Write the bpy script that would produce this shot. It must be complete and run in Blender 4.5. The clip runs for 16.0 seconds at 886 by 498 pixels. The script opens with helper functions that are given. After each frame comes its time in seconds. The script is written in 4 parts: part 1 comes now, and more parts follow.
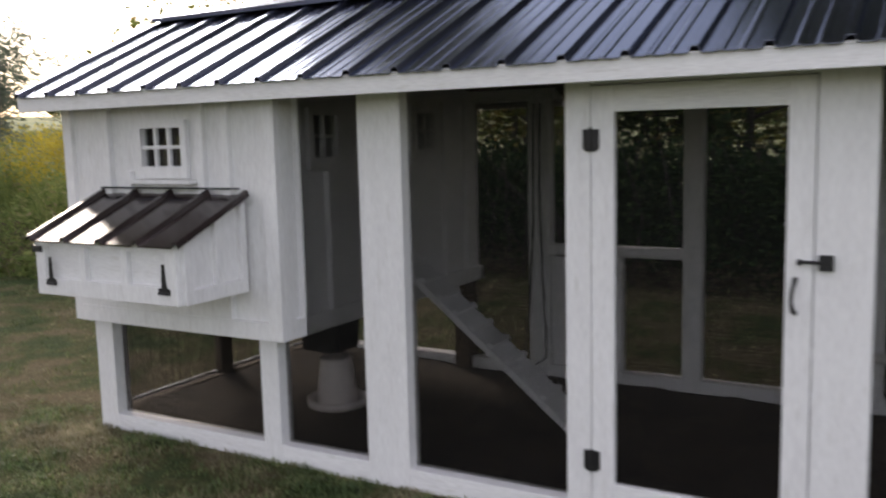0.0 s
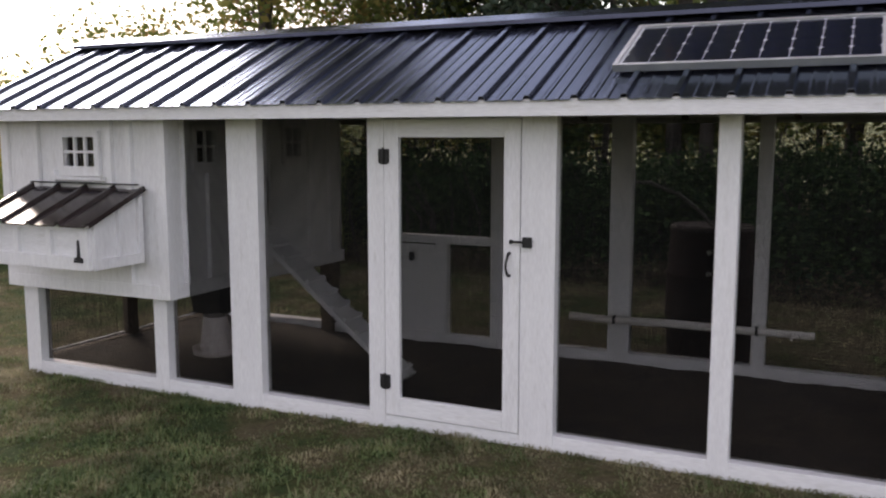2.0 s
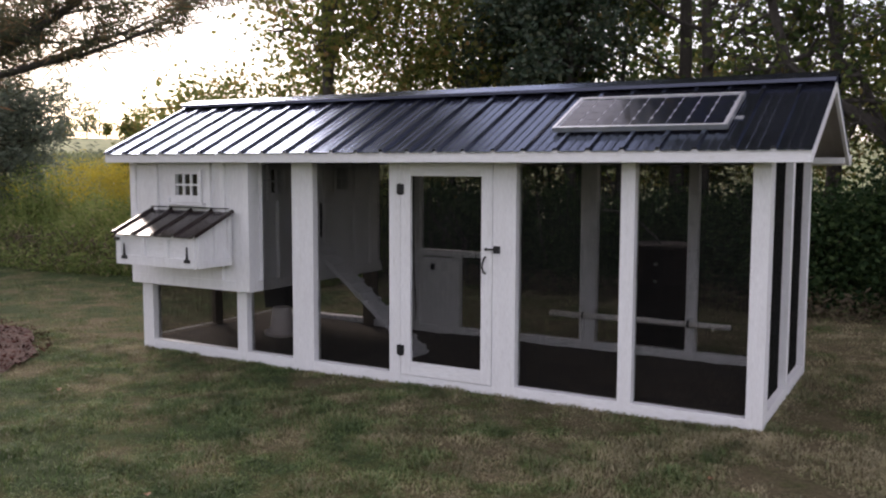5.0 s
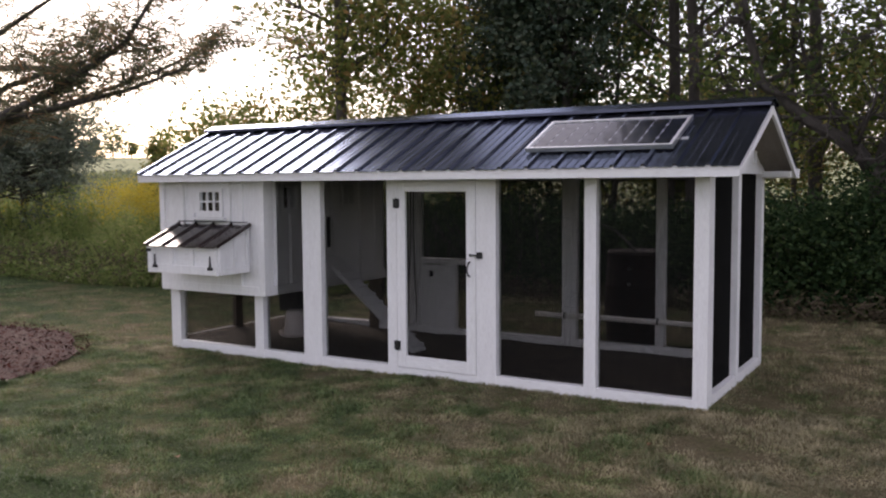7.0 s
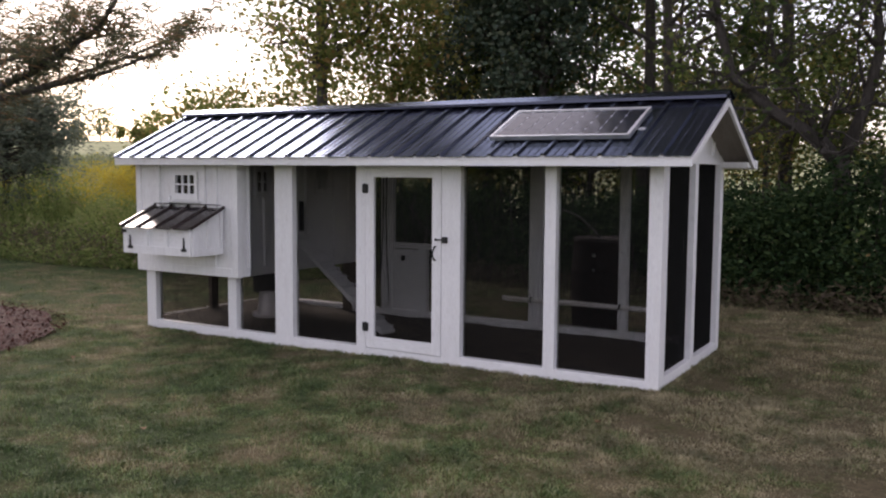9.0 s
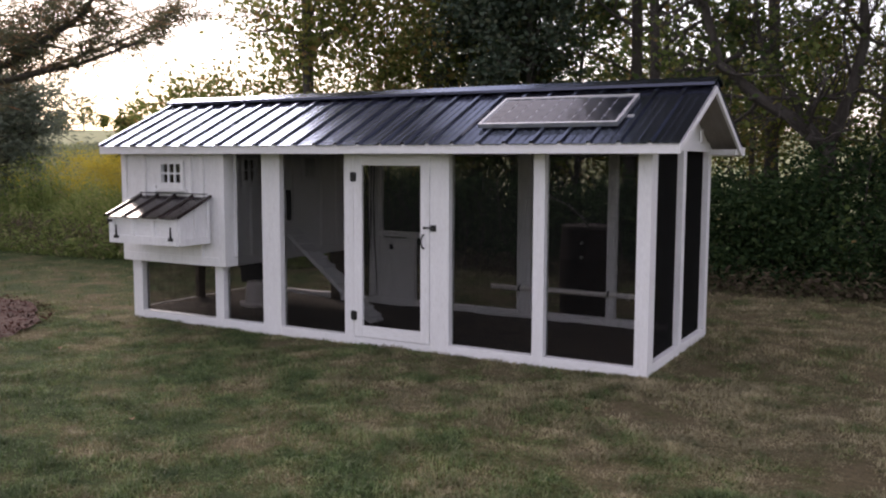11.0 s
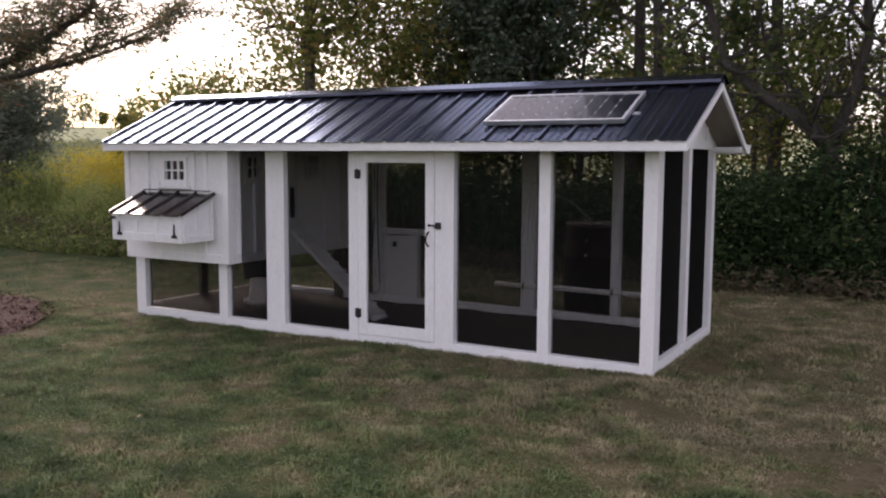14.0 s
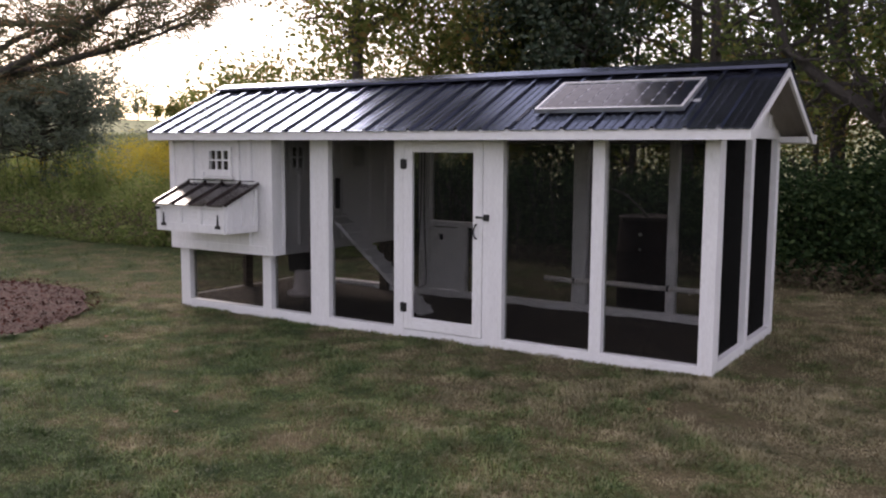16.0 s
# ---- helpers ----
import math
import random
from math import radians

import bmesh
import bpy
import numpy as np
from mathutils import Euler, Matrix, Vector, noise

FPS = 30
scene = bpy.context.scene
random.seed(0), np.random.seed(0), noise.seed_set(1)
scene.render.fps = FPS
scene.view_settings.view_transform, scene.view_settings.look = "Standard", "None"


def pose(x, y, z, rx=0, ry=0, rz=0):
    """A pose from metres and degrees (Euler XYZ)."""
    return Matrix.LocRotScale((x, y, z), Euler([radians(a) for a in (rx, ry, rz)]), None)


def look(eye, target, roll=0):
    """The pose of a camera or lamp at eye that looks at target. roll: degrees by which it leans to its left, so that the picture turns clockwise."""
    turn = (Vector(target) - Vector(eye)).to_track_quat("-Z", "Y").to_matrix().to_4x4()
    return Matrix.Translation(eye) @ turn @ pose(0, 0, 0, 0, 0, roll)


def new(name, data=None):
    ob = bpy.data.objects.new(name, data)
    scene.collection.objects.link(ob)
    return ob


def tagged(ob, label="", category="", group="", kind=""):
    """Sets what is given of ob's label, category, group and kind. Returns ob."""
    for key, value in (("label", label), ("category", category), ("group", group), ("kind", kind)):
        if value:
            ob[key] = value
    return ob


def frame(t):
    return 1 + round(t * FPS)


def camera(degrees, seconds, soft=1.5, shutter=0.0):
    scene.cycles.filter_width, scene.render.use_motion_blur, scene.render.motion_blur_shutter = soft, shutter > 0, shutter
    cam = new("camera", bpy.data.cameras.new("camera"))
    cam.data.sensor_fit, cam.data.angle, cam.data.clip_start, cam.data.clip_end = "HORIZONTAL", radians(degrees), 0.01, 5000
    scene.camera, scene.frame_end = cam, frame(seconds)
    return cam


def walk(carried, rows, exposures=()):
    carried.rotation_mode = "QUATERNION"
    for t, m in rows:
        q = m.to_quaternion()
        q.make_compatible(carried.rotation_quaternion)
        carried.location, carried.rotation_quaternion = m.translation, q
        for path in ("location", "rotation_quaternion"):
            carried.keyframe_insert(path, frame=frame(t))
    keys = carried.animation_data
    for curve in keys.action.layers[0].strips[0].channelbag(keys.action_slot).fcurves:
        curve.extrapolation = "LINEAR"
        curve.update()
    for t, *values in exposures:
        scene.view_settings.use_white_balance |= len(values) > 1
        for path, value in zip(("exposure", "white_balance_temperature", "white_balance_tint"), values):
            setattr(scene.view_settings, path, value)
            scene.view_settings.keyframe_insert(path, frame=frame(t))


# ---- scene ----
cam = camera(53.1, 16.0, soft=2.1, shutter=0.5)
PATH = [
    (0, (-1.436, -3.014, 1.42), (-2.421, -1.291, 1.171), -1.4),
    (0.5, (-1.138, -3.313, 1.437), (-2.038, -1.549, 1.164), -0.0),
    (1, (-0.784, -3.497, 1.455), (-1.757, -1.77, 1.189), -1.9),
    (1.5, (-0.509, -3.746, 1.481), (-1.419, -1.984, 1.222), -0.7),
    (2, (-0.314, -3.979, 1.505), (-1.167, -2.188, 1.251), 0.0),
    (2.5, (-0.093, -4.263, 1.517), (-1.002, -2.495, 1.298), -0.6),
    (3, (0.098, -4.554, 1.511), (-0.85, -2.816, 1.231), 0.1),
    (3.5, (0.337, -4.744, 1.51), (-0.65, -3.023, 1.256), -0.6),
    (6, (1.259, -5.821, 1.569), (0.268, -4.091, 1.406), 0.7),
    (6.5, (1.444, -5.93, 1.56), (0.407, -4.232, 1.352), 0.6),
    (7, (1.565, -6.052, 1.555), (0.532, -4.345, 1.409), -0.4),
    (7.5, (1.664, -6.184, 1.54), (0.563, -4.534, 1.284), 0.8),
    (8, (1.772, -6.156, 1.54), (0.654, -4.507, 1.354), 0.8),
    (8.5, (1.835, -6.135, 1.543), (0.829, -4.415, 1.373), -0.4),
    (9, (1.828, -6.138, 1.542), (0.818, -4.42, 1.369), 0.4),
    (11.5, (1.795, -6.134, 1.537), (0.816, -4.401, 1.335), 0.2),
    (12, (1.777, -6.148, 1.533), (0.797, -4.416, 1.335), 0.3),
    (12.5, (1.766, -6.143, 1.534), (0.791, -4.41, 1.325), 0.5),
    (13, (1.765, -6.148, 1.528), (0.784, -4.418, 1.32), 0.7),
    (13.5, (1.767, -6.141, 1.535), (0.787, -4.409, 1.33), 0.5),
    (14, (1.759, -6.143, 1.536), (0.779, -4.412, 1.332), 0.3),
    (14.5, (1.755, -6.149, 1.538), (0.772, -4.418, 1.34), 0.2),
    (15, (1.717, -6.197, 1.535), (0.735, -4.468, 1.316), -0.4),
    (15.5, (1.68, -6.118, 1.524), (0.646, -4.42, 1.297), 0.1),
    (16, (1.64, -5.934, 1.508), (0.568, -4.26, 1.288), 0.4),
]
walk(cam, [(t, look(eye, target, roll)) for t, eye, target, roll in PATH], [(0, 1.42, 7450, 14), (0.5, 1.76, 7450, 15), (1.0, 1.68, 7450, 15), (1.5, 1.4, 7500, 16), (3.5, 1.38, 7400, 19), (6.0, 1.3, 7250, 20), (16, 1.28, 7350, 23)])

# ---- light ----
world = bpy.data.worlds.new("evening_sky")
scene.world = world
world.use_nodes = True
wn = world.node_tree
sky = wn.nodes.new("ShaderNodeTexSky")
sky.sky_type = 'NISHITA'
sky.sun_disc = False
sky.sun_elevation = radians(27)
sky.sun_rotation = radians(-57)
sky.air_density, sky.dust_density, sky.ozone_density = 1.0, 1.2, 1.5
haze = wn.nodes.new("ShaderNodeMix")
haze.data_type = 'RGBA'
haze.inputs[0].default_value = 0.58
haze.inputs[7].default_value = (3.6, 3.5, 3.95, 1)      # thin even cloud over the clear sky
wn.links.new(sky.outputs[0], haze.inputs[6])
wn.links.new(haze.outputs[2], wn.nodes["Background"].inputs[0])
wn.nodes["Background"].inputs[1].default_value = 0.145

sun_data = bpy.data.lights.new("low_sun", 'SUN')
sun_data.energy, sun_data.angle, sun_data.color = 0.85, radians(20), (1.0, 0.95, 0.9)
sun = new("low_sun", sun_data)
sun.matrix_world = look((-42, 27, 26), (0, 0, 0))


# ---- materials ----
def mat(name):
    m = bpy.data.materials.new(name)
    m.use_nodes = True
    return m, m.node_tree.nodes, m.node_tree.links, m.node_tree.nodes["Principled BSDF"]


def noise_node(n, l, vec, scale, detail=4.0, rough=0.6):
    t = n.new("ShaderNodeTexNoise")
    t.inputs["Scale"].default_value, t.inputs["Detail"].default_value, t.inputs["Roughness"].default_value = scale, detail, rough
    l.new(vec, t.inputs["Vector"])
    return t.outputs[0]


def ramp_node(n, l, fac, stops):
    r = n.new("ShaderNodeValToRGB")
    while len(r.color_ramp.elements) < len(stops):
        r.color_ramp.elements.new(0.5)
    for e, (p, c) in zip(r.color_ramp.elements, stops):
        e.position, e.color = p, (*c, 1)
    l.new(fac, r.inputs[0])
    return r.outputs[0]


def mix_node(n, l, fac, a, b, blend='MIX'):
    m = n.new("ShaderNodeMix")
    m.data_type, m.blend_type = 'RGBA', blend
    for sock, v in ((m.inputs[0], fac), (m.inputs[6], a), (m.inputs[7], b)):
        if isinstance(v, (int, float)):
            sock.default_value = v
        elif isinstance(v, tuple):
            sock.default_value = (*v, 1)
        else:
            l.new(v, sock)
    return m.outputs[2]


def bump_node(n, l, height, strength, dist, bsdf):
    b = n.new("ShaderNodeBump")
    b.inputs["Strength"].default_value, b.inputs["Distance"].default_value = strength, dist
    l.new(height, b.inputs["Height"])
    l.new(b.outputs[0], bsdf.inputs["Normal"])


def coords(n, l, kind="Object", scale=(1, 1, 1)):
    c = n.new("ShaderNodeTexCoord")
    m = n.new("ShaderNodeMapping")
    m.inputs["Scale"].default_value = scale
    l.new(c.outputs[kind], m.inputs[0])
    return m.outputs[0]


def surface(name, c1, c2, rough=0.6, metal=0.0, scale=6.0, stretch=(1, 1, 1), fine=60.0, bump=0.25, dist=0.003, wear=None, spec=0.5):
    """Two tones on a coarse pattern, a fine grain, and stains of a third tone."""
    m, n, l, b = mat(name)
    v = coords(n, l, "Object", stretch)
    coarse = noise_node(n, l, v, scale, 5)
    grain = noise_node(n, l, v, fine, 3)
    col = ramp_node(n, l, coarse, ((0.3, c1), (0.7, c2)))
    col = mix_node(n, l, 0.18, col, ramp_node(n, l, grain, ((0.35, tuple(0.6 * x for x in c1)), (0.65, tuple(min(1, 1.25 * x) for x in c2)))))
    if wear:
        stain = ramp_node(n, l, noise_node(n, l, v, scale * 2.7, 8, 0.72), ((0.56, (0, 0, 0)), (0.74, (1, 1, 1))))
        col = mix_node(n, l, stain, col, wear)
    l.new(col, b.inputs["Base Color"])
    rr = n.new("ShaderNodeMapRange")
    rr.inputs[3].default_value, rr.inputs[4].default_value = max(0.05, rough - 0.1), min(1, rough + 0.12)
    l.new(coarse, rr.inputs[0])
    l.new(rr.outputs[0], b.inputs["Roughness"])
    b.inputs["Metallic"].default_value = metal
    b.inputs["Specular IOR Level"].default_value = spec
    bump_node(n, l, grain, bump, dist, b)
    return m


WHITE = surface("white_paint", (0.77, 0.765, 0.775), (0.85, 0.85, 0.86), 0.5, scale=3.0, stretch=(6, 6, 0.8), fine=28, bump=0.25, dist=0.002, wear=(0.63, 0.62, 0.60))
WHITE_H = surface("white_paint_along", (0.77, 0.765, 0.775), (0.85, 0.85, 0.86), 0.5, scale=3.0, stretch=(0.8, 6, 6), fine=28, bump=0.25, dist=0.002, wear=(0.61, 0.60, 0.57))
# bare plywood, its tone lowered to hold the shade under the roof
WOOD = surface("shade_dark_plywood", (0.085, 0.06, 0.044), (0.13, 0.095, 0.07), 0.75, scale=3, stretch=(1, 6, 6), fine=30)
DARKWOOD = surface("treated_post", (0.10, 0.075, 0.055), (0.16, 0.12, 0.085), 0.8, scale=3, stretch=(6, 6, 1), fine=30)
ROOF = surface("black_steel", (0.06, 0.065, 0.088), (0.078, 0.084, 0.11), 0.17, metal=0.85, scale=2.2, fine=300, bump=0.03, dist=0.001, wear=(0.03, 0.033, 0.042))
ROOF.node_tree.nodes["Principled BSDF"].inputs["Specular Tint"].default_value = (0.72, 0.83, 1.0, 1)
LID = surface("brown_black_steel", (0.02, 0.015, 0.015), (0.035, 0.026, 0.025), 0.16, scale=3, fine=200, bump=0.04, dist=0.001, wear=(0.045, 0.03, 0.028))
BLACK = surface("black_iron", (0.012, 0.012, 0.013), (0.025, 0.025, 0.027), 0.45, metal=0.3, scale=20, fine=200)
WIRE = surface("dark_wire", (0.006, 0.006, 0.006), (0.012, 0.012, 0.012), 0.7, scale=8, spec=0.1)
ALU = surface("aluminium", (0.62, 0.63, 0.65), (0.72, 0.73, 0.75), 0.35, metal=0.9, scale=12, fine=120, bump=0.08)
PLASTIC = surface("worn_white_plastic", (0.76, 0.68, 0.65), (0.84, 0.77, 0.74), 0.45, scale=8, fine=90, bump=0.05, wear=(0.62, 0.53, 0.48))
BARREL = surface("brown_barrel", (0.014, 0.008, 0.007), (0.035, 0.018, 0.014), 0.8, scale=4, stretch=(5, 5, 1), fine=40, wear=(0.02, 0.012, 0.01), spec=0.2)
BARK = surface("bark", (0.035, 0.03, 0.027), (0.085, 0.074, 0.064), 0.9, scale=5, stretch=(4, 4, 0.7), fine=30, bump=0.9, dist=0.02)
PERCH = surface("peeled_log", (0.68, 0.65, 0.61), (0.8, 0.77, 0.73), 0.7, scale=5, stretch=(1, 5, 5), fine=40, wear=(0.36, 0.31, 0.26))
SOIL = surface("bare_soil", (0.022, 0.016, 0.011), (0.072, 0.052, 0.035), 0.95, scale=3.5, fine=45, bump=0.8, dist=0.02, wear=(0.09, 0.065, 0.04))
MULCH = surface("red_mulch", (0.028, 0.008, 0.006), (0.07, 0.02, 0.014), 0.9, scale=9, fine=55, bump=0.9, dist=0.02, wear=(0.03, 0.014, 0.012))


def glass_material(name, tint, rough):
    m, n, l, b = mat(name)
    b.inputs["Base Color"].default_value = (*tint, 1)
    b.inputs["Roughness"].default_value = rough
    b.inputs["Transmission Weight"].default_value = 1.0
    b.inputs["IOR"].default_value = 1.45
    return m


GLASS = glass_material("window_glass", (0.85, 0.87, 0.87), 0.03)


def cell_material():
    m, n, l, b = mat("solar_cell")
    v = coords(n, l)
    f = noise_node(n, l, v, 9, 3)
    l.new(ramp_node(n, l, f, ((0.3, (0.006, 0.007, 0.014)), (0.7, (0.014, 0.016, 0.03)))), b.inputs["Base Color"])
    b.inputs["Roughness"].default_value = 0.09
    b.inputs["Specular IOR Level"].default_value = 0.38
    return m


CELL = cell_material()


def dry_factor(n, l):
    """0 on green turf, 1 on parched turf, by place on the lawn."""
    g = n.new("ShaderNodeNewGeometry")
    m = n.new("ShaderNodeMapping")
    m.inputs["Scale"].default_value = (1, 1, 0)
    l.new(g.outputs["Position"], m.inputs[0])
    big = noise_node(n, l, m.outputs[0], 0.42, 3, 0.55)
    mid = noise_node(n, l, m.outputs[0], 2.2, 5, 0.65)
    sep = n.new("ShaderNodeSeparateXYZ")
    l.new(g.outputs["Position"], sep.inputs[0])
    side = n.new("ShaderNodeMath")
    side.operation = 'MULTIPLY_ADD'
    l.new(sep.outputs[0], side.inputs[0])
    side.inputs[1].default_value, side.inputs[2].default_value = 0.045, 0.13
    a = n.new("ShaderNodeMath")
    a.operation = 'ADD'
    l.new(big, a.inputs[0])
    l.new(side.outputs[0], a.inputs[1])
    near = n.new("ShaderNodeMath")
    near.operation = 'MULTIPLY_ADD'
    ahead = n.new("ShaderNodeMath")
    ahead.operation = 'MINIMUM'
    l.new(sep.outputs[1], ahead.inputs[0])
    ahead.inputs[1].default_value = 0.0
    l.new(ahead.outputs[0], near.inputs[0])
    near.inputs[1].default_value, near.inputs[2].default_value = 0.12, 0.165
    c = n.new("ShaderNodeMath")
    c.operation = 'ADD'
    l.new(a.outputs[0], c.inputs[0])
    l.new(near.outputs[0], c.inputs[1])
    d = n.new("ShaderNodeMath")
    d.operation = 'MULTIPLY_ADD'
    l.new(mid, d.inputs[0])
    d.inputs[1].default_value = 2.7
    d2 = n.new("ShaderNodeMath")
    d2.operation = 'SUBTRACT'
    l.new(c.outputs[0], d2.inputs[0])
    d2.inputs[1].default_value = 1.42
    l.new(d2.outputs[0], d.inputs[2])
    return d.outputs[0], m.outputs[0]


def turf_material():
    m, n, l, b = mat("turf")
    dry, pos = dry_factor(n, l)
    # tones kept darker than the blades, painting in the shadow between them
    col = ramp_node(n, l, dry, ((0.15, (0.045, 0.07, 0.024)), (0.42, (0.085, 0.09, 0.036)), (0.62, (0.125, 0.108, 0.06)), (0.85, (0.145, 0.118, 0.07))))
    fine = noise_node(n, l, pos, 26, 6, 0.75)
    col = mix_node(n, l, 1.0, col, ramp_node(n, l, fine, ((0.3, (0.45, 0.45, 0.45)), (0.7, (1.35, 1.35, 1.3)))), 'MULTIPLY')
    ln = n.new("ShaderNodeVectorMath")
    ln.operation = 'LENGTH'
    l.new(pos, ln.inputs[0])
    field = n.new("ShaderNodeMapRange")
    field.inputs[1].default_value, field.inputs[2].default_value = 15.0, 24.0
    l.new(ln.outputs["Value"], field.inputs[0])
    crop = ramp_node(n, l, noise_node(n, l, pos, 0.06, 4), ((0.3, (0.2, 0.24, 0.12)), (0.7, (0.32, 0.32, 0.18))))
    col = mix_node(n, l, field.outputs[0], col, crop)
    l.new(col, b.inputs["Base Color"])
    b.inputs["Roughness"].default_value = 0.95
    b.inputs["Specular IOR Level"].default_value = 0.15
    bump_node(n, l, fine, 1.0, 0.03, b)
    return m


def leaf_material(name, stops, translucent=0.35, rough=0.55, turf=False, gloss=0.3):
    m, n, l, b = mat(name)
    g = n.new("ShaderNodeNewGeometry")
    pick = g.outputs["Random Per Island"]
    if turf:
        dry, pos = dry_factor(n, l)
        s = n.new("ShaderNodeMath")
        s.operation = 'MULTIPLY_ADD'
        l.new(pick, s.inputs[0])
        s.inputs[1].default_value = 0.42
        s2 = n.new("ShaderNodeMath")
        s2.operation = 'SUBTRACT'
        l.new(dry, s2.inputs[0])
        s2.inputs[1].default_value = 0.2
        l.new(s2.outputs[0], s.inputs[2])
        pick = s.outputs[0]
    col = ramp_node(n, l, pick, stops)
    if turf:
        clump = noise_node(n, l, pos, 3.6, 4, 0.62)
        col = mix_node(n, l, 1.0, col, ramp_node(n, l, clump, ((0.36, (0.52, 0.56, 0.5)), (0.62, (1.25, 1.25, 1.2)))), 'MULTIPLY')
    l.new(col, b.inputs["Base Color"])
    b.inputs["Roughness"].default_value = rough
    b.inputs["Specular IOR Level"].default_value = gloss
    t = n.new("ShaderNodeBsdfTranslucent")
    l.new(col, t.inputs[0])
    mx = n.new("ShaderNodeMixShader")
    mx.inputs[0].default_value = translucent
    l.new(b.outputs[0], mx.inputs[1])
    l.new(t.outputs[0], mx.inputs[2])
    l.new(mx.outputs[0], n["Material Output"].inputs[0])
    return m


TURF = turf_material()
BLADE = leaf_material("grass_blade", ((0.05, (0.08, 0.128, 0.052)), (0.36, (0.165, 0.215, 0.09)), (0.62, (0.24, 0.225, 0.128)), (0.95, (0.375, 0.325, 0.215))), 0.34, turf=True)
LEAF = leaf_material("tree_leaf", ((0.0, (0.035, 0.062, 0.025)), (0.5, (0.075, 0.115, 0.042)), (0.85, (0.135, 0.16, 0.055)), (1.0, (0.2, 0.15, 0.06))), 0.5, gloss=0.15)
# thin yellowing leaf, colour and translucency raised to paint in the backlight
LEAF_SUNLIT = leaf_material("backlit_thin_leaf", ((0.0, (0.07, 0.1, 0.028)), (0.5, (0.15, 0.18, 0.05)), (0.85, (0.24, 0.21, 0.07)), (1.0, (0.25, 0.15, 0.06))), 0.62, gloss=0.15)
# yellow-green leaf, a lighter copy of LEAF with backlight in its colour
LEAF_LIGHT = leaf_material("backlit_green_leaf", ((0.0, (0.045, 0.075, 0.02)), (0.5, (0.1, 0.14, 0.04)), (0.93, (0.17, 0.2, 0.06)), (1.0, (0.2, 0.14, 0.06))), 0.5, gloss=0.15)
VINE = leaf_material("hedge_leaf", ((0.0, (0.016, 0.036, 0.016)), (0.6, (0.042, 0.078, 0.032)), (1.0, (0.085, 0.13, 0.05))), 0.32, gloss=0.08)
NEEDLE = leaf_material("pine_needle", ((0.0, (0.06, 0.075, 0.045)), (0.7, (0.13, 0.13, 0.075)), (1.0, (0.27, 0.15, 0.085))), 0.5, gloss=0.15)
# needles lightened and greyed: distance haze painted into the colour
PINE = leaf_material("hazed_pine_needle", ((0.0, (0.1, 0.125, 0.1)), (0.7, (0.175, 0.21, 0.16)), (1.0, (0.23, 0.25, 0.18))), 0.5, gloss=0.15)
CONIFER = leaf_material("conifer_needle", ((0.0, (0.022, 0.042, 0.028)), (0.7, (0.05, 0.075, 0.045)), (1.0, (0.09, 0.1, 0.06))), 0.2)
WEED = leaf_material("weed_leaf", ((0.0, (0.12, 0.175, 0.06)), (0.5, (0.25, 0.32, 0.11)), (0.85, (0.36, 0.4, 0.16)), (1.0, (0.4, 0.33, 0.21))), 0.6, gloss=0.05)
WEED_DRY = leaf_material("weed_stem", ((0.0, (0.1, 0.08, 0.06)), (0.55, (0.18, 0.145, 0.1)), (1.0, (0.14, 0.16, 0.08))), 0.4, gloss=0.03)
GOLD = leaf_material("goldenrod_bloom", ((0.0, (0.36, 0.29, 0.035)), (0.6, (0.55, 0.43, 0.05)), (1.0, (0.36, 0.36, 0.08))), 0.45)


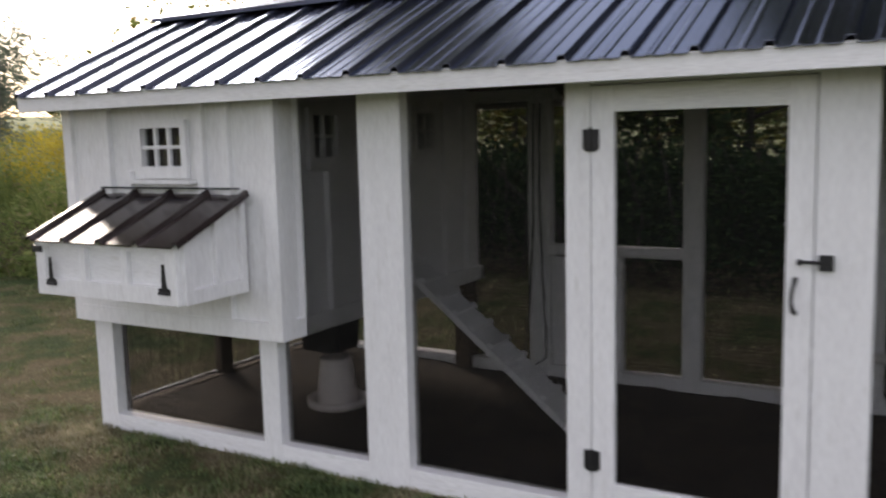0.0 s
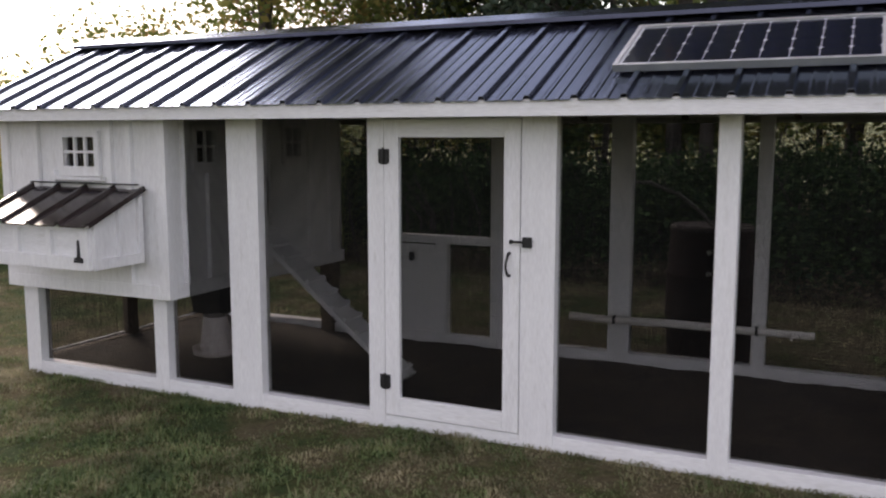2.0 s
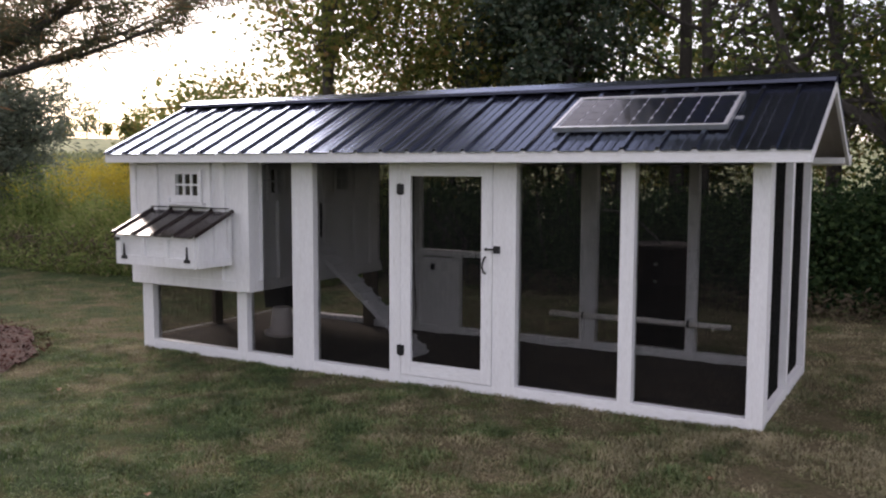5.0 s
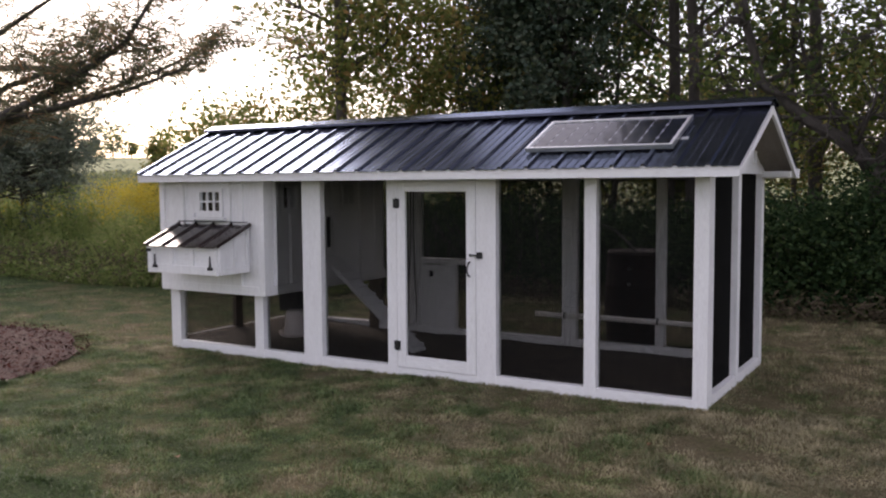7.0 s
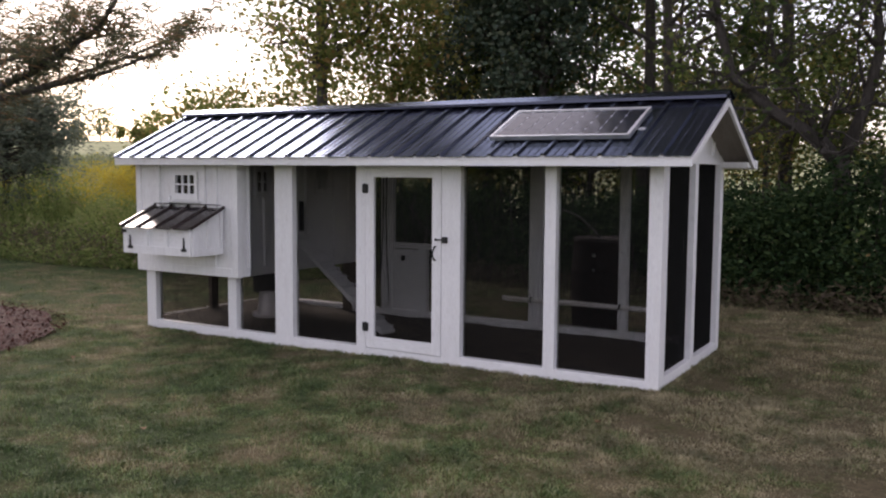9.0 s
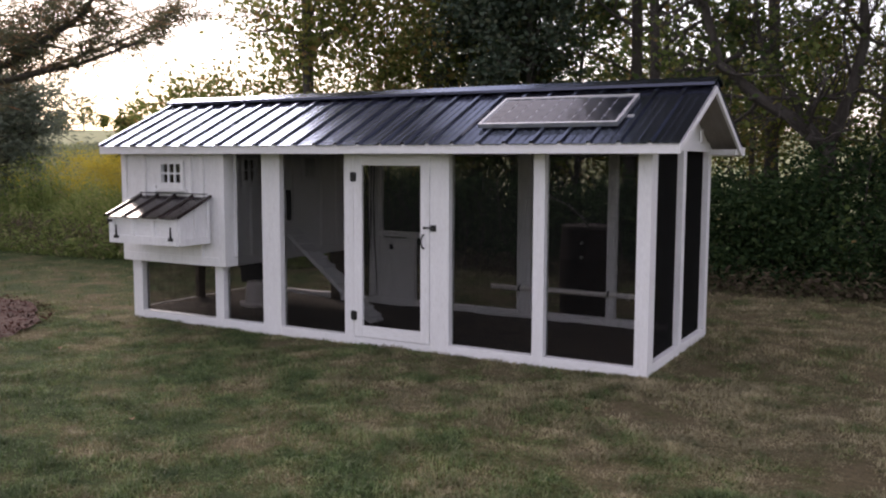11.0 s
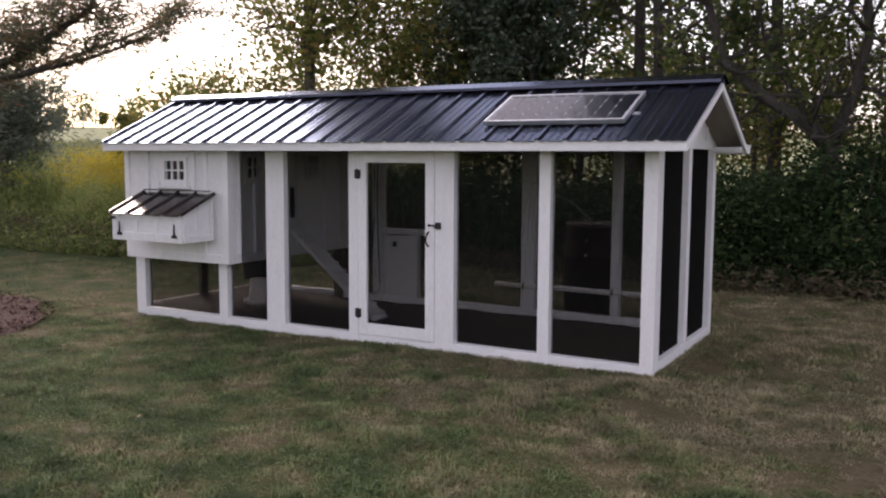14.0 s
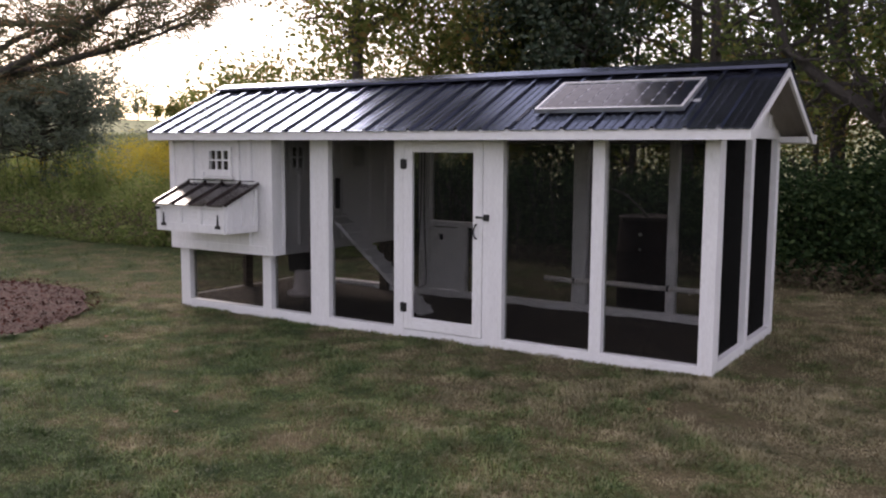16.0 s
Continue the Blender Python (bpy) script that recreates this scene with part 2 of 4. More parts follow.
# ---- mesh helpers ----
class Shape:
    """Collects corners and faces of one mesh."""

    def __init__(self):
        self.v, self.f = [], []

    def box(self, x0, x1, y0, y1, z0, z1):
        i = len(self.v)
        self.v += [(x, y, z) for z in (z0, z1) for x, y in ((x0, y0), (x1, y0), (x1, y1), (x0, y1))]
        self.f += [tuple(i + k for k in q) for q in ((3, 2, 1, 0), (4, 5, 6, 7), (0, 1, 5, 4), (1, 2, 6, 5), (2, 3, 7, 6), (3, 0, 4, 7))]
        return self

    def prism(self, poly, axis, a, b):
        """A flat outline in the two other axes, drawn out from a to b along axis."""
        i, k = len(self.v), len(poly)
        for s in (a, b):
            for p, q in poly:
                self.v.append({"x": (s, p, q), "y": (p, s, q), "z": (p, q, s)}[axis])
        self.f.append(tuple(i + j for j in range(k)))
        self.f.append(tuple(i + k + j for j in reversed(range(k))))
        self.f += [(i + j, i + k + j, i + k + (j + 1) % k, i + (j + 1) % k) for j in range(k)]
        return self

    def tube(self, pts, radii, sides=6):
        pts = [Vector(p) for p in pts]
        i0 = len(self.v)
        up = Vector((0.3, 0.2, 0.93))
        for k, p in enumerate(pts):
            d = (pts[min(k + 1, len(pts) - 1)] - pts[max(k - 1, 0)]).normalized()
            a = d.cross(up)
            if a.length < 0.05:
                a = d.cross(Vector((1, 0, 0)))
            a.normalize()
            c = d.cross(a)
            for s in range(sides):
                t = 2 * math.pi * s / sides
                self.v.append(tuple(p + (a * math.cos(t) + c * math.sin(t)) * radii[k]))
        for k in range(len(pts) - 1):
            for s in range(sides):
                a, b = i0 + k * sides + s, i0 + k * sides + (s + 1) % sides
                self.f.append((a, b, b + sides, a + sides))
        self.f.append(tuple(i0 + s for s in reversed(range(sides))))
        self.f.append(tuple(i0 + (len(pts) - 1) * sides + s for s in range(sides)))
        return self

    def lathe(self, rings, sides=20, cx=0, cy=0):
        i0 = len(self.v)
        for r, z in rings:
            for s in range(sides):
                t = 2 * math.pi * s / sides
                self.v.append((cx + r * math.cos(t), cy + r * math.sin(t), z))
        for k in range(len(rings) - 1):
            for s in range(sides):
                a, b = i0 + k * sides + s, i0 + k * sides + (s + 1) % sides
                self.f.append((a, b, b + sides, a + sides))
        self.f.append(tuple(i0 + s for s in reversed(range(sides))))
        self.f.append(tuple(i0 + (len(rings) - 1) * sides + s for s in range(sides)))
        return self

    def mesh(self, name, bevel=0.0, smooth=False):
        me = bpy.data.meshes.new(name)
        me.from_pydata(self.v, [], self.f)
        bm = bmesh.new()
        bm.from_mesh(me)
        bmesh.ops.remove_doubles(bm, verts=bm.verts, dist=1e-5)
        bmesh.ops.recalc_face_normals(bm, faces=bm.faces)
        if bevel:
            bmesh.ops.bevel(bm, geom=bm.edges[:], offset=bevel, segments=2, affect='EDGES', profile=0.6, clamp_overlap=True)
        bm.to_mesh(me)
        bm.free()
        if smooth:
            me.polygons.foreach_set("use_smooth", [True] * len(me.polygons))
        return me


def part(name, shape, material, parent=None, label="", bevel=0.0, smooth=False):
    me = shape if isinstance(shape, bpy.types.Mesh) else shape.mesh(name, bevel, smooth)
    if not me.materials:
        me.materials.append(material)
    ob = new(name, me)
    ob.parent = parent
    return tagged(ob, label)


def thing(name, label, category, group="", kind="", at=(0, 0, 0)):
    ob = new(name)
    ob.location = at
    return tagged(ob, label, category, group, kind)


def raw_mesh(name, verts, faces, material):
    """A big mesh from arrays, all faces with the same number of corners."""
    me = bpy.data.meshes.new(name)
    verts, faces = np.asarray(verts, np.float32), np.asarray(faces, np.int32)
    k = faces.shape[1]
    me.vertices.add(len(verts))
    me.vertices.foreach_set("co", verts.ravel())
    me.loops.add(faces.size)
    me.loops.foreach_set("vertex_index", faces.ravel())
    me.polygons.add(len(faces))
    me.polygons.foreach_set("loop_start", np.arange(0, faces.size, k, dtype=np.int32))
    me.update(calc_edges=True)
    me.materials.append(material)
    return me


# ---- ground ----
def ground_height(x, y):
    r = math.hypot(x, y)
    rise = 0.041 * max(0.0, min(r, 260) - 26) * min(1.0, max(0.0, (r - 26) / 30))
    dip = 0.03 * min(1.0, max(0.0, -x / 3.5)) * math.exp(-((y - 0.3) / 1.8) ** 2)
    return rise - dip + 0.014 * noise.noise((x * 0.7, y * 0.7, 0)) + 0.006 * noise.noise((x * 3.1, y * 3.1, 4)) - 0.012


def build_ground():
    steps = [0.25 * i for i in range(0, 49)]
    while steps[-1] < 2600:
        steps.append(steps[-1] * 1.13 + 0.1)
    axis = [-s for s in reversed(steps[1:])] + steps
    k = len(axis)
    verts = [(x - 2, y, ground_height(x - 2, y)) for y in axis for x in axis]
    faces = [(j * k + i, j * k + i + 1, (j + 1) * k + i + 1, (j + 1) * k + i) for j in range(k - 1) for i in range(k - 1)]
    me = raw_mesh("ground", verts, faces, TURF)
    me.polygons.foreach_set("use_smooth", [True] * len(me.polygons))
    return tagged(new("ground", me), "patchy mown lawn, green and parched brown, running into a field", "lawn", kind="structure")


ground = build_ground()

# ---- the chicken coop ----
L, D = 5.25, 1.804          # length of the run along x (0 is the open end), depth along y
EAVE_Z, EAVE_Y, RIDGE_Y, RIDGE_Z, BACK_Y = 1.672, -0.20, 0.82, 2.142, 1.84
ROOF_X0, ROOF_X1 = -5.41, 0.25
HX0, HX1, HY0, HY1, HZ = -5.25, -3.93, -0.075, 1.80, 0.556
WALL_TOP = 1.60

coop = thing("chicken_coop", "white chicken coop with screened run and black metal roof", "chicken coop", at=(-2.6, 0.9, 0))


def coop_part(name, shape, material, label="", bevel=0.003, parent=coop, smooth=False):
    ob = part(name, shape, material, parent, label, bevel, smooth)
    if parent is coop:
        ob.matrix_parent_inverse = Matrix.Translation((2.6, -0.9, 0))
    return ob


def front_post(x0, x1, top=WALL_TOP + 0.02, depth=0.089):
    coop_part("post", Shape().box(x0, x1, 0, depth, -0.07, top), WHITE)


for x0, x1 in ((-3.552, -3.344), (-2.643, -2.546), (-1.796, -1.622), (-0.895, -0.802)):
    front_post(x0, x1)
coop_part("corner_post", Shape().box(-0.094, 0.008, 0, 0.14, -0.03, WALL_TOP + 0.02), WHITE)
front_post(-5.238, -5.112, HZ)
front_post(-4.134, -4.03, HZ)
# open end, x = 0
coop_part("post", Shape().box(-0.089, 0, 0.875, 0.965, -0.03, WALL_TOP + 0.02), WHITE)
coop_part("corner_post", Shape().box(-0.094, 0, D - 0.1, D, -0.03, WALL_TOP + 0.02), WHITE)
# back
for x0, x1 in ((-3.56, -3.43), (-2.66, -2.56), (-1.815, -1.675), (-0.905, -0.825)):
    coop_part("post", Shape().box(x0, x1, D - 0.089, D, -0.03, WALL_TOP + 0.02), WHITE)
# under the house: far corner and middle legs
coop_part("leg", Shape().box(-5.24, -5.19, 0.84, 0.94, -0.03, HZ), DARKWOOD, "brown treated post under the hen house")
coop_part("leg", Shape().box(-5.24, -5.12, D - 0.1, D, -0.03, HZ), DARKWOOD, "brown treated post under the hen house")
coop_part("leg", Shape().box(-4.04, -3.95, D - 0.14, D, -0.03, HZ), DARKWOOD, "brown treated post under the hen house")

# sills, about 50 mm above the turf, butted between the posts
cuts = [-5.112, -4.134, -4.03, -3.552, -3.344, -2.643, -2.546, -1.796, -1.622, -0.895, -0.802, -0.094]
for a, b in zip(cuts[0::2], cuts[1::2]):
    if a != -2.546:
        coop_part("sill", Shape().box(a, b, 0.002, 0.089, -0.07, 0.047 if a < -3 else 0.055), WHITE_H)
coop_part("sill", Shape().box(-2.546, -1.796, 0.002, 0.089, -0.07, 0.038), WHITE_H)
for a, b in ((0.14, 0.875), (0.965, D - 0.1)):
    coop_part("sill", Shape().box(-0.087, -0.002, a, b, -0.03, 0.064), WHITE_H)
cuts = [-5.12, -4.04, -3.95, -3.56, -3.43, -2.66, -2.56, -1.815, -1.675, -0.905, -0.825, -0.094]
for a, b in zip(cuts[0::2], cuts[1::2]):
    coop_part("sill", Shape().box(a, b, D - 0.087, D - 0.002, -0.03, 0.075), WHITE_H)
for a, b in ((0.089, 0.84), (0.94, D - 0.1)):
    coop_part("sill", Shape().box(-5.222, -5.15, a, b, -0.05, 0.055), DARKWOOD, "brown treated sill under the hen house")
    coop_part("sill_facing", Shape().box(-5.24, -5.224, a, b, -0.05, 0.066), WHITE_H)

# headers
coop_part("header", Shape().box(-3.95, 0.0, 0.002, 0.087, WALL_TOP + 0.02, WALL_TOP + 0.1), WHITE_H)
coop_part("header", Shape().box(-3.95, 0.0, D - 0.087, D - 0.002, WALL_TOP + 0.02, WALL_TOP + 0.1), WHITE_H)
coop_part("door_header", Shape().box(-2.546, -1.796, 0.004, 0.08, 1.592, WALL_TOP + 0.02), WHITE_H)
coop_part("tie_beam", Shape().box(-0.089, 0.0, 0.087, D - 0.087, WALL_TOP + 0.02, WALL_TOP + 0.1), WHITE)


def roof_z(y):
    """Height of the underside of the roof boards at y."""
    if y < RIDGE_Y:
        return EAVE_Z + (RIDGE_Z - EAVE_Z) * (y - EAVE_Y) / (RIDGE_Y - EAVE_Y) - 0.03
    return EAVE_Z + (RIDGE_Z - EAVE_Z) * (BACK_Y - y) / (BACK_Y - RIDGE_Y) - 0.03


# gable end: boards over the open end, and trim under the overhang
gy0, gy1 = 0.087, D - 0.087
coop_part("gable_panel", Shape().prism([(gy0, WALL_TOP + 0.1), (gy1, WALL_TOP + 0.1), (gy1, roof_z(gy1) - 0.01), (RIDGE_Y, roof_z(RIDGE_Y) - 0.012), (gy0, roof_z(gy0) - 0.01)], "x", -0.03, -0.008), WHITE, bevel=0)
for y in (0.45, 1.42):
    coop_part("gable_batten", Shape().box(-0.008, 0.01, y - 0.02, y + 0.02, WALL_TOP + 0.1, roof_z(y) - 0.03), WHITE, bevel=0)


def slope_board(name, x0, x1, y0, y1, drop, thick, material, bevel=0.002):
    """A board that follows the roof between y0 and y1, its top `drop` under the roof."""
    poly = [(y0, roof_z(y0) - drop), (y1, roof_z(y1) - drop), (y1, roof_z(y1) - drop - thick), (y0, roof_z(y0) - drop - thick)]
    return coop_part(name, Shape().prism(poly, "x", x0, x1), material, bevel=bevel)


for x0, x1 in ((ROOF_X1 - 0.022, ROOF_X1), (ROOF_X0, ROOF_X0 + 0.022)):
    slope_board("bargeboard", x0, x1, EAVE_Y + 0.001, RIDGE_Y, 0.0, 0.055, WHITE)
    slope_board("bargeboard", x0, x1, RIDGE_Y, BACK_Y - 0.001, 0.0, 0.055, WHITE)
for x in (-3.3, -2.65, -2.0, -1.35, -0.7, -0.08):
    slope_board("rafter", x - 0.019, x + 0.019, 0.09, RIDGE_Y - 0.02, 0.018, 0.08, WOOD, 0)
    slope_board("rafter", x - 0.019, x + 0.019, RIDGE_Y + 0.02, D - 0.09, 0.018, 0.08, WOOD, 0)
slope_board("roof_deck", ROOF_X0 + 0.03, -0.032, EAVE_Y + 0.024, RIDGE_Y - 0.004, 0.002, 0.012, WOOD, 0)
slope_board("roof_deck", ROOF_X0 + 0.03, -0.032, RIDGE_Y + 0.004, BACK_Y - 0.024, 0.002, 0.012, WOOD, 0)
# bare boards, with the shade of the overhang mixed into their grey-brown
SOFFIT = surface("shaded_boards", (0.2, 0.175, 0.155), (0.3, 0.27, 0.24), 0.75, scale=3, stretch=(6, 1, 1), fine=30)
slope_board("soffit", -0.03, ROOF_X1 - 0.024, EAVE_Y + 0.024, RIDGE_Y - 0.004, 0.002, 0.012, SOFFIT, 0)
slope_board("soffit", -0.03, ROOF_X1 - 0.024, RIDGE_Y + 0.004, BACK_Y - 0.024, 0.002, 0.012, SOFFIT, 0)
coop_part("eave_return", Shape().box(-0.006, ROOF_X1 - 0.026, D - 0.11, BACK_Y - 0.002, WALL_TOP - 0.005, WALL_TOP + 0.042), WHITE)
coop_part("king_post", Shape().box(-0.007, 0.03, RIDGE_Y - 0.045, RIDGE_Y + 0.045, WALL_TOP + 0.1, roof_z(RIDGE_Y) - 0.05), WHITE)
# fascia along both eaves
coop_part("fascia", Shape().box(ROOF_X0, ROOF_X1, EAVE_Y - 0.02, EAVE_Y, 1.59, EAVE_Z - 0.006), WHITE_H)
coop_part("fascia", Shape().box(ROOF_X0, ROOF_X1, BACK_Y, BACK_Y + 0.02, 1.59, EAVE_Z - 0.006), WHITE_H)
# gutter on the back eave, closed at its ends
gut = [(BACK_Y + 0.022, 1.66), (BACK_Y + 0.022, 1.585), (BACK_Y + 0.09, 1.585), (BACK_Y + 0.12, 1.66), (BACK_Y + 0.112, 1.66), (BACK_Y + 0.085, 1.592), (BACK_Y + 0.03, 1.592), (BACK_Y + 0.03, 1.66)]
coop_part("gutter", Shape().prism(gut, "x", ROOF_X0 + 0.02, ROOF_X1), WHITE_H, "white rain gutter on the back eave", bevel=0)
coop_part("gutter_end_cap", Shape().prism([gut[0], gut[1], gut[2], gut[3]], "x", ROOF_X1, ROOF_X1 + 0.004), WHITE_H, bevel=0)


# roof sheets: ribbed steel, four ribs to a sheet
PITCH = (ROOF_X1 - ROOF_X0) / 26


def sheet_profile(ribs):
    line = []
    for k in range(ribs):
        x = k * PITCH
        line += [(x, 0.0), (x + 0.008, 0.021), (x + 0.03, 0.021), (x + 0.038, 0.0)]
        for m in (0.45, 0.73):
            c = x + PITCH * m
            line += [(c - 0.014, 0.0), (c - 0.006, 0.0035), (c + 0.006, 0.0035), (c + 0.014, 0.0)]
    line.append((ribs * PITCH + 0.001, 0.0))
    return line


def roof_sheet(ribs, run, drop):
    s = Shape()
    prof = sheet_profile(ribs)
    k = len(prof)
    for y, z in ((0, 0), (run, drop)):
        s.v += [(x, y, z + h + 0.004) for x, h in prof]
        s.v += [(x, y, z + h) for x, h in prof]
    n2 = 2 * k
    for i in range(k - 1):
        s.f.append((i, i + 1, n2 + i + 1, n2 + i))
        s.f.append((k + i + 1, k + i, n2 + k + i, n2 + k + i + 1))
        s.f.append((i, k + i, k + i + 1, i + 1))
        s.f.append((n2 + i, n2 + i + 1, n2 + k + i + 1, n2 + k + i))
    s.f.append((0, n2, n2 + k, k))
    s.f.append((k - 1, n2 - 1, n2 + n2 - 1, n2 + k - 1))
    return s.mesh("roof_panel")


roof_front = thing("roof", "", "")
roof_front.parent = coop
roof_front.matrix_parent_inverse = Matrix.Translation((2.6, -0.9, 0))
sheets = {}
for side, y0, run in (("front", EAVE_Y - 0.035, RIDGE_Y - EAVE_Y + 0.03), ("back", BACK_Y + 0.035, -(BACK_Y - RIDGE_Y + 0.03))):
    grade = (RIDGE_Z - EAVE_Z) / abs((RIDGE_Y - EAVE_Y) if side == "front" else (BACK_Y - RIDGE_Y))
    x, left = ROOF_X0, 26
    while left:
        ribs = min(4, left)
        key = (side, ribs)
        if key not in sheets:
            sheets[key] = roof_sheet(ribs, run, abs(run) * grade)
        ob = part("roof_panel", sheets[key], ROOF, roof_front)
        ob.location = (x, y0, EAVE_Z - 0.035 * grade + 0.001)
        x += ribs * PITCH
        left -= ribs
# rows of roofing screws beside the ribs
screws = Shape()
for row in (0.06, 0.38, 0.70):
    y = EAVE_Y + row
    z = roof_z(y) + 0.006
    for k in range(26):
        screws.lathe([(0.0065, z), (0.0065, z + 0.004), (0.004, z + 0.007)], 6, ROOF_X0 + k * PITCH + 0.062, y)
tagged(part("roofing_screws", screws, ROOF, roof_front), "black roofing screws", kind="stuff")
gr = (RIDGE_Z - EAVE_Z) / (RIDGE_Y - EAVE_Y)
gb = (RIDGE_Z - EAVE_Z) / (BACK_Y - RIDGE_Y)
cap = [(RIDGE_Y - 0.14, RIDGE_Z - 0.14 * gr + 0.056), (RIDGE_Y - 0.012, RIDGE_Z + 0.039), (RIDGE_Y + 0.012, RIDGE_Z + 0.039), (RIDGE_Y + 0.14, RIDGE_Z - 0.14 * gb + 0.056),
       (RIDGE_Y + 0.143, RIDGE_Z - 0.14 * gb + 0.033), (RIDGE_Y + 0.136, RIDGE_Z - 0.14 * gb + 0.05), (RIDGE_Y, RIDGE_Z + 0.033), (RIDGE_Y - 0.136, RIDGE_Z - 0.14 * gr + 0.05), (RIDGE_Y - 0.143, RIDGE_Z - 0.14 * gr + 0.033)]
coop_part("ridge_cap", Shape().prism(cap, "x", ROOF_X0 - 0.02, ROOF_X1 + 0.01), ROOF, "black metal ridge cap", bevel=0)


# ---- wire screens ----
def wire_screen(u0, u1, z0, z1, axis, at, parent=coop, cell=0.0068):
    """Welded wire in the plane axis = at."""
    s, r = Shape(), 0.00072
    k = max(1, round((u1 - u0) / cell))
    for i in range(k + 1):
        u = u0 + (u1 - u0) * i / k
        s.box(u - r, u + r, at - r, at + r, z0, z1) if axis == "y" else s.box(at - r, at + r, u - r, u + r, z0, z1)
    k = max(1, round((z1 - z0) / cell))
    for i in range(k + 1):
        z = z0 + (z1 - z0) * i / k
        s.box(u0, u1, at - r, at + r, z - r, z + r) if axis == "y" else s.box(at - r, at + r, u0, u1, z - r, z + r)
    tagged(coop_part("wire_screen", s, WIRE, "fine dark welded wire screen", 0, parent), kind="stuff")


top = WALL_TOP + 0.02
for a, b, t in ((-5.112, -4.134, HZ), (-4.03, -3.552, HZ), (-3.925, -3.552, top), (-3.344, -2.643, top), (-1.622, -0.895, top), (-0.802, -0.094, top)):
    wire_screen(a, b, 0.045 if t == HZ or a != -3.925 else HZ, t, "y", 0.06)
for a, b in ((0.14, 0.875), (0.965, D - 0.1)):
    wire_screen(a, b, 0.06, top, "x", -0.05)
for a, b, z in ((-3.95, -3.56, 0.07), (-3.43, -2.66, 0.8), (-2.56, -1.815, 0.07), (-1.675, -0.905, 0.07), (-0.825, -0.094, 0.07)):
    wire_screen(a, b, z, top, "y", D - 0.03)
wire_screen(-3.0, -2.66, 0.07, 0.74, "y", D - 0.03)
wire_screen(0.089, 0.84, 0.06, HZ, "x", -5.2, cell=0.025)
wire_screen(0.94, D - 0.1, 0.06, HZ, "x", -5.2, cell=0.025)

# ---- run door ----
door = thing("run_door", "", "")
door.parent = coop
door.matrix_parent_inverse = Matrix.Translation((2.6, -0.9, 0))
tagged(door, "closed white screened run door with black hardware")
DX0, DX1, DZ0, DZ1 = -2.542, -1.800, 0.043, 1.588
coop_part("stile", Shape().box(DX0, -2.458, -0.004, 0.03, DZ0, DZ1), WHITE, parent=door)
coop_part("stile", Shape().box(-1.884, DX1, -0.004, 0.03, DZ0, DZ1), WHITE, parent=door)
coop_part("rail", Shape().box(-2.458, -1.884, -0.003, 0.03, DZ0, 0.140), WHITE_H, parent=door)
coop_part("rail", Shape().box(-2.458, -1.884, -0.003, 0.03, 1.496, DZ1), WHITE_H, parent=door)
wire_screen(-2.458, -1.884, 0.140, 1.496, "y", 0.02, door)


def strap_hinge(z, parent):
    s = Shape().prism([(-2.571, z - 0.032), (-2.557, z - 0.042), (-2.525, z - 0.042), (-2.511, z - 0.032), (-2.511, z + 0.036), (-2.571, z + 0.036)], "y", -0.012, -0.0045)
    s.tube([(-2.542, -0.014, z - 0.042), (-2.542, -0.014, z + 0.044)], [0.006, 0.006], 8)
    coop_part("hinge", s, BLACK, "black butt hinge", 0.001, parent)


strap_hinge(1.401, door)
strap_hinge(0.223, door)
pull = [(-1.852, -0.004, 0.94), (-1.852, -0.022, 0.935), (-1.858, -0.034, 0.90), (-1.86, -0.034, 0.87), (-1.855, -0.022, 0.835), (-1.852, -0.004, 0.83)]
coop_part("pull_handle", Shape().tube(pull, [0.009, 0.007, 0.006, 0.006, 0.007, 0.009], 8), BLACK, "black arched pull handle", 0, door, True)
lat = Shape().box(-1.782, -1.738, -0.02, 0.0, 0.972, 1.022)
lat.tube([(-1.84, -0.016, 0.998), (-1.77, -0.016, 0.998)], [0.006, 0.006], 8)
lat.tube([(-1.845, -0.02, 0.998), (-1.832, -0.02, 0.998)], [0.011, 0.011], 8)
coop_part("slide_latch", lat, BLACK, "black slide bolt latch", 0.002)

# ---- back clean-out hatch and its rails ----
coop_part("back_rail", Shape().box(-3.43, -2.66, D - 0.085, D - 0.004, 0.735, 0.79), WHITE_H)
coop_part("back_stud", Shape().box(-3.085, -3.0, D - 0.084, D - 0.006, 0.075, 0.735), WHITE)
hatch = thing("hatch", "", "")
hatch.parent = coop
hatch.matrix_parent_inverse = Matrix.Translation((2.6, -0.9, 0))
tagged(hatch, "white panelled hatch in the back wall with a black latch")
coop_part("panel", Shape().box(-3.425, -3.09, D - 0.055, D - 0.035, 0.08, 0.72), WHITE, parent=hatch)
coop_part("cross_board", Shape().box(-3.425, -3.09, D - 0.068, D - 0.056, 0.23, 0.72), WHITE, parent=hatch)
coop_part("latch", Shape().box(-3.305, -3.265, D - 0.088, D - 0.069, 0.6, 0.66), BLACK, "black latch", 0.004, hatch)


# ---- hen house ----
def wall_cells(u0, u1, z0, z1, holes):
    """The rectangles that are left of a wall when its openings are cut out."""
    us = sorted({u0, u1, *(h[0] for h in holes), *(h[1] for h in holes)})
    zs = sorted({z0, z1, *(h[2] for h in holes), *(h[3] for h in holes)})
    for a, b in zip(us, us[1:]):
        for c, d in zip(zs, zs[1:]):
            if not any(h[0] <= a and b <= h[1] and h[2] <= c and d <= h[3] for h in holes):
                yield a, b, c, d


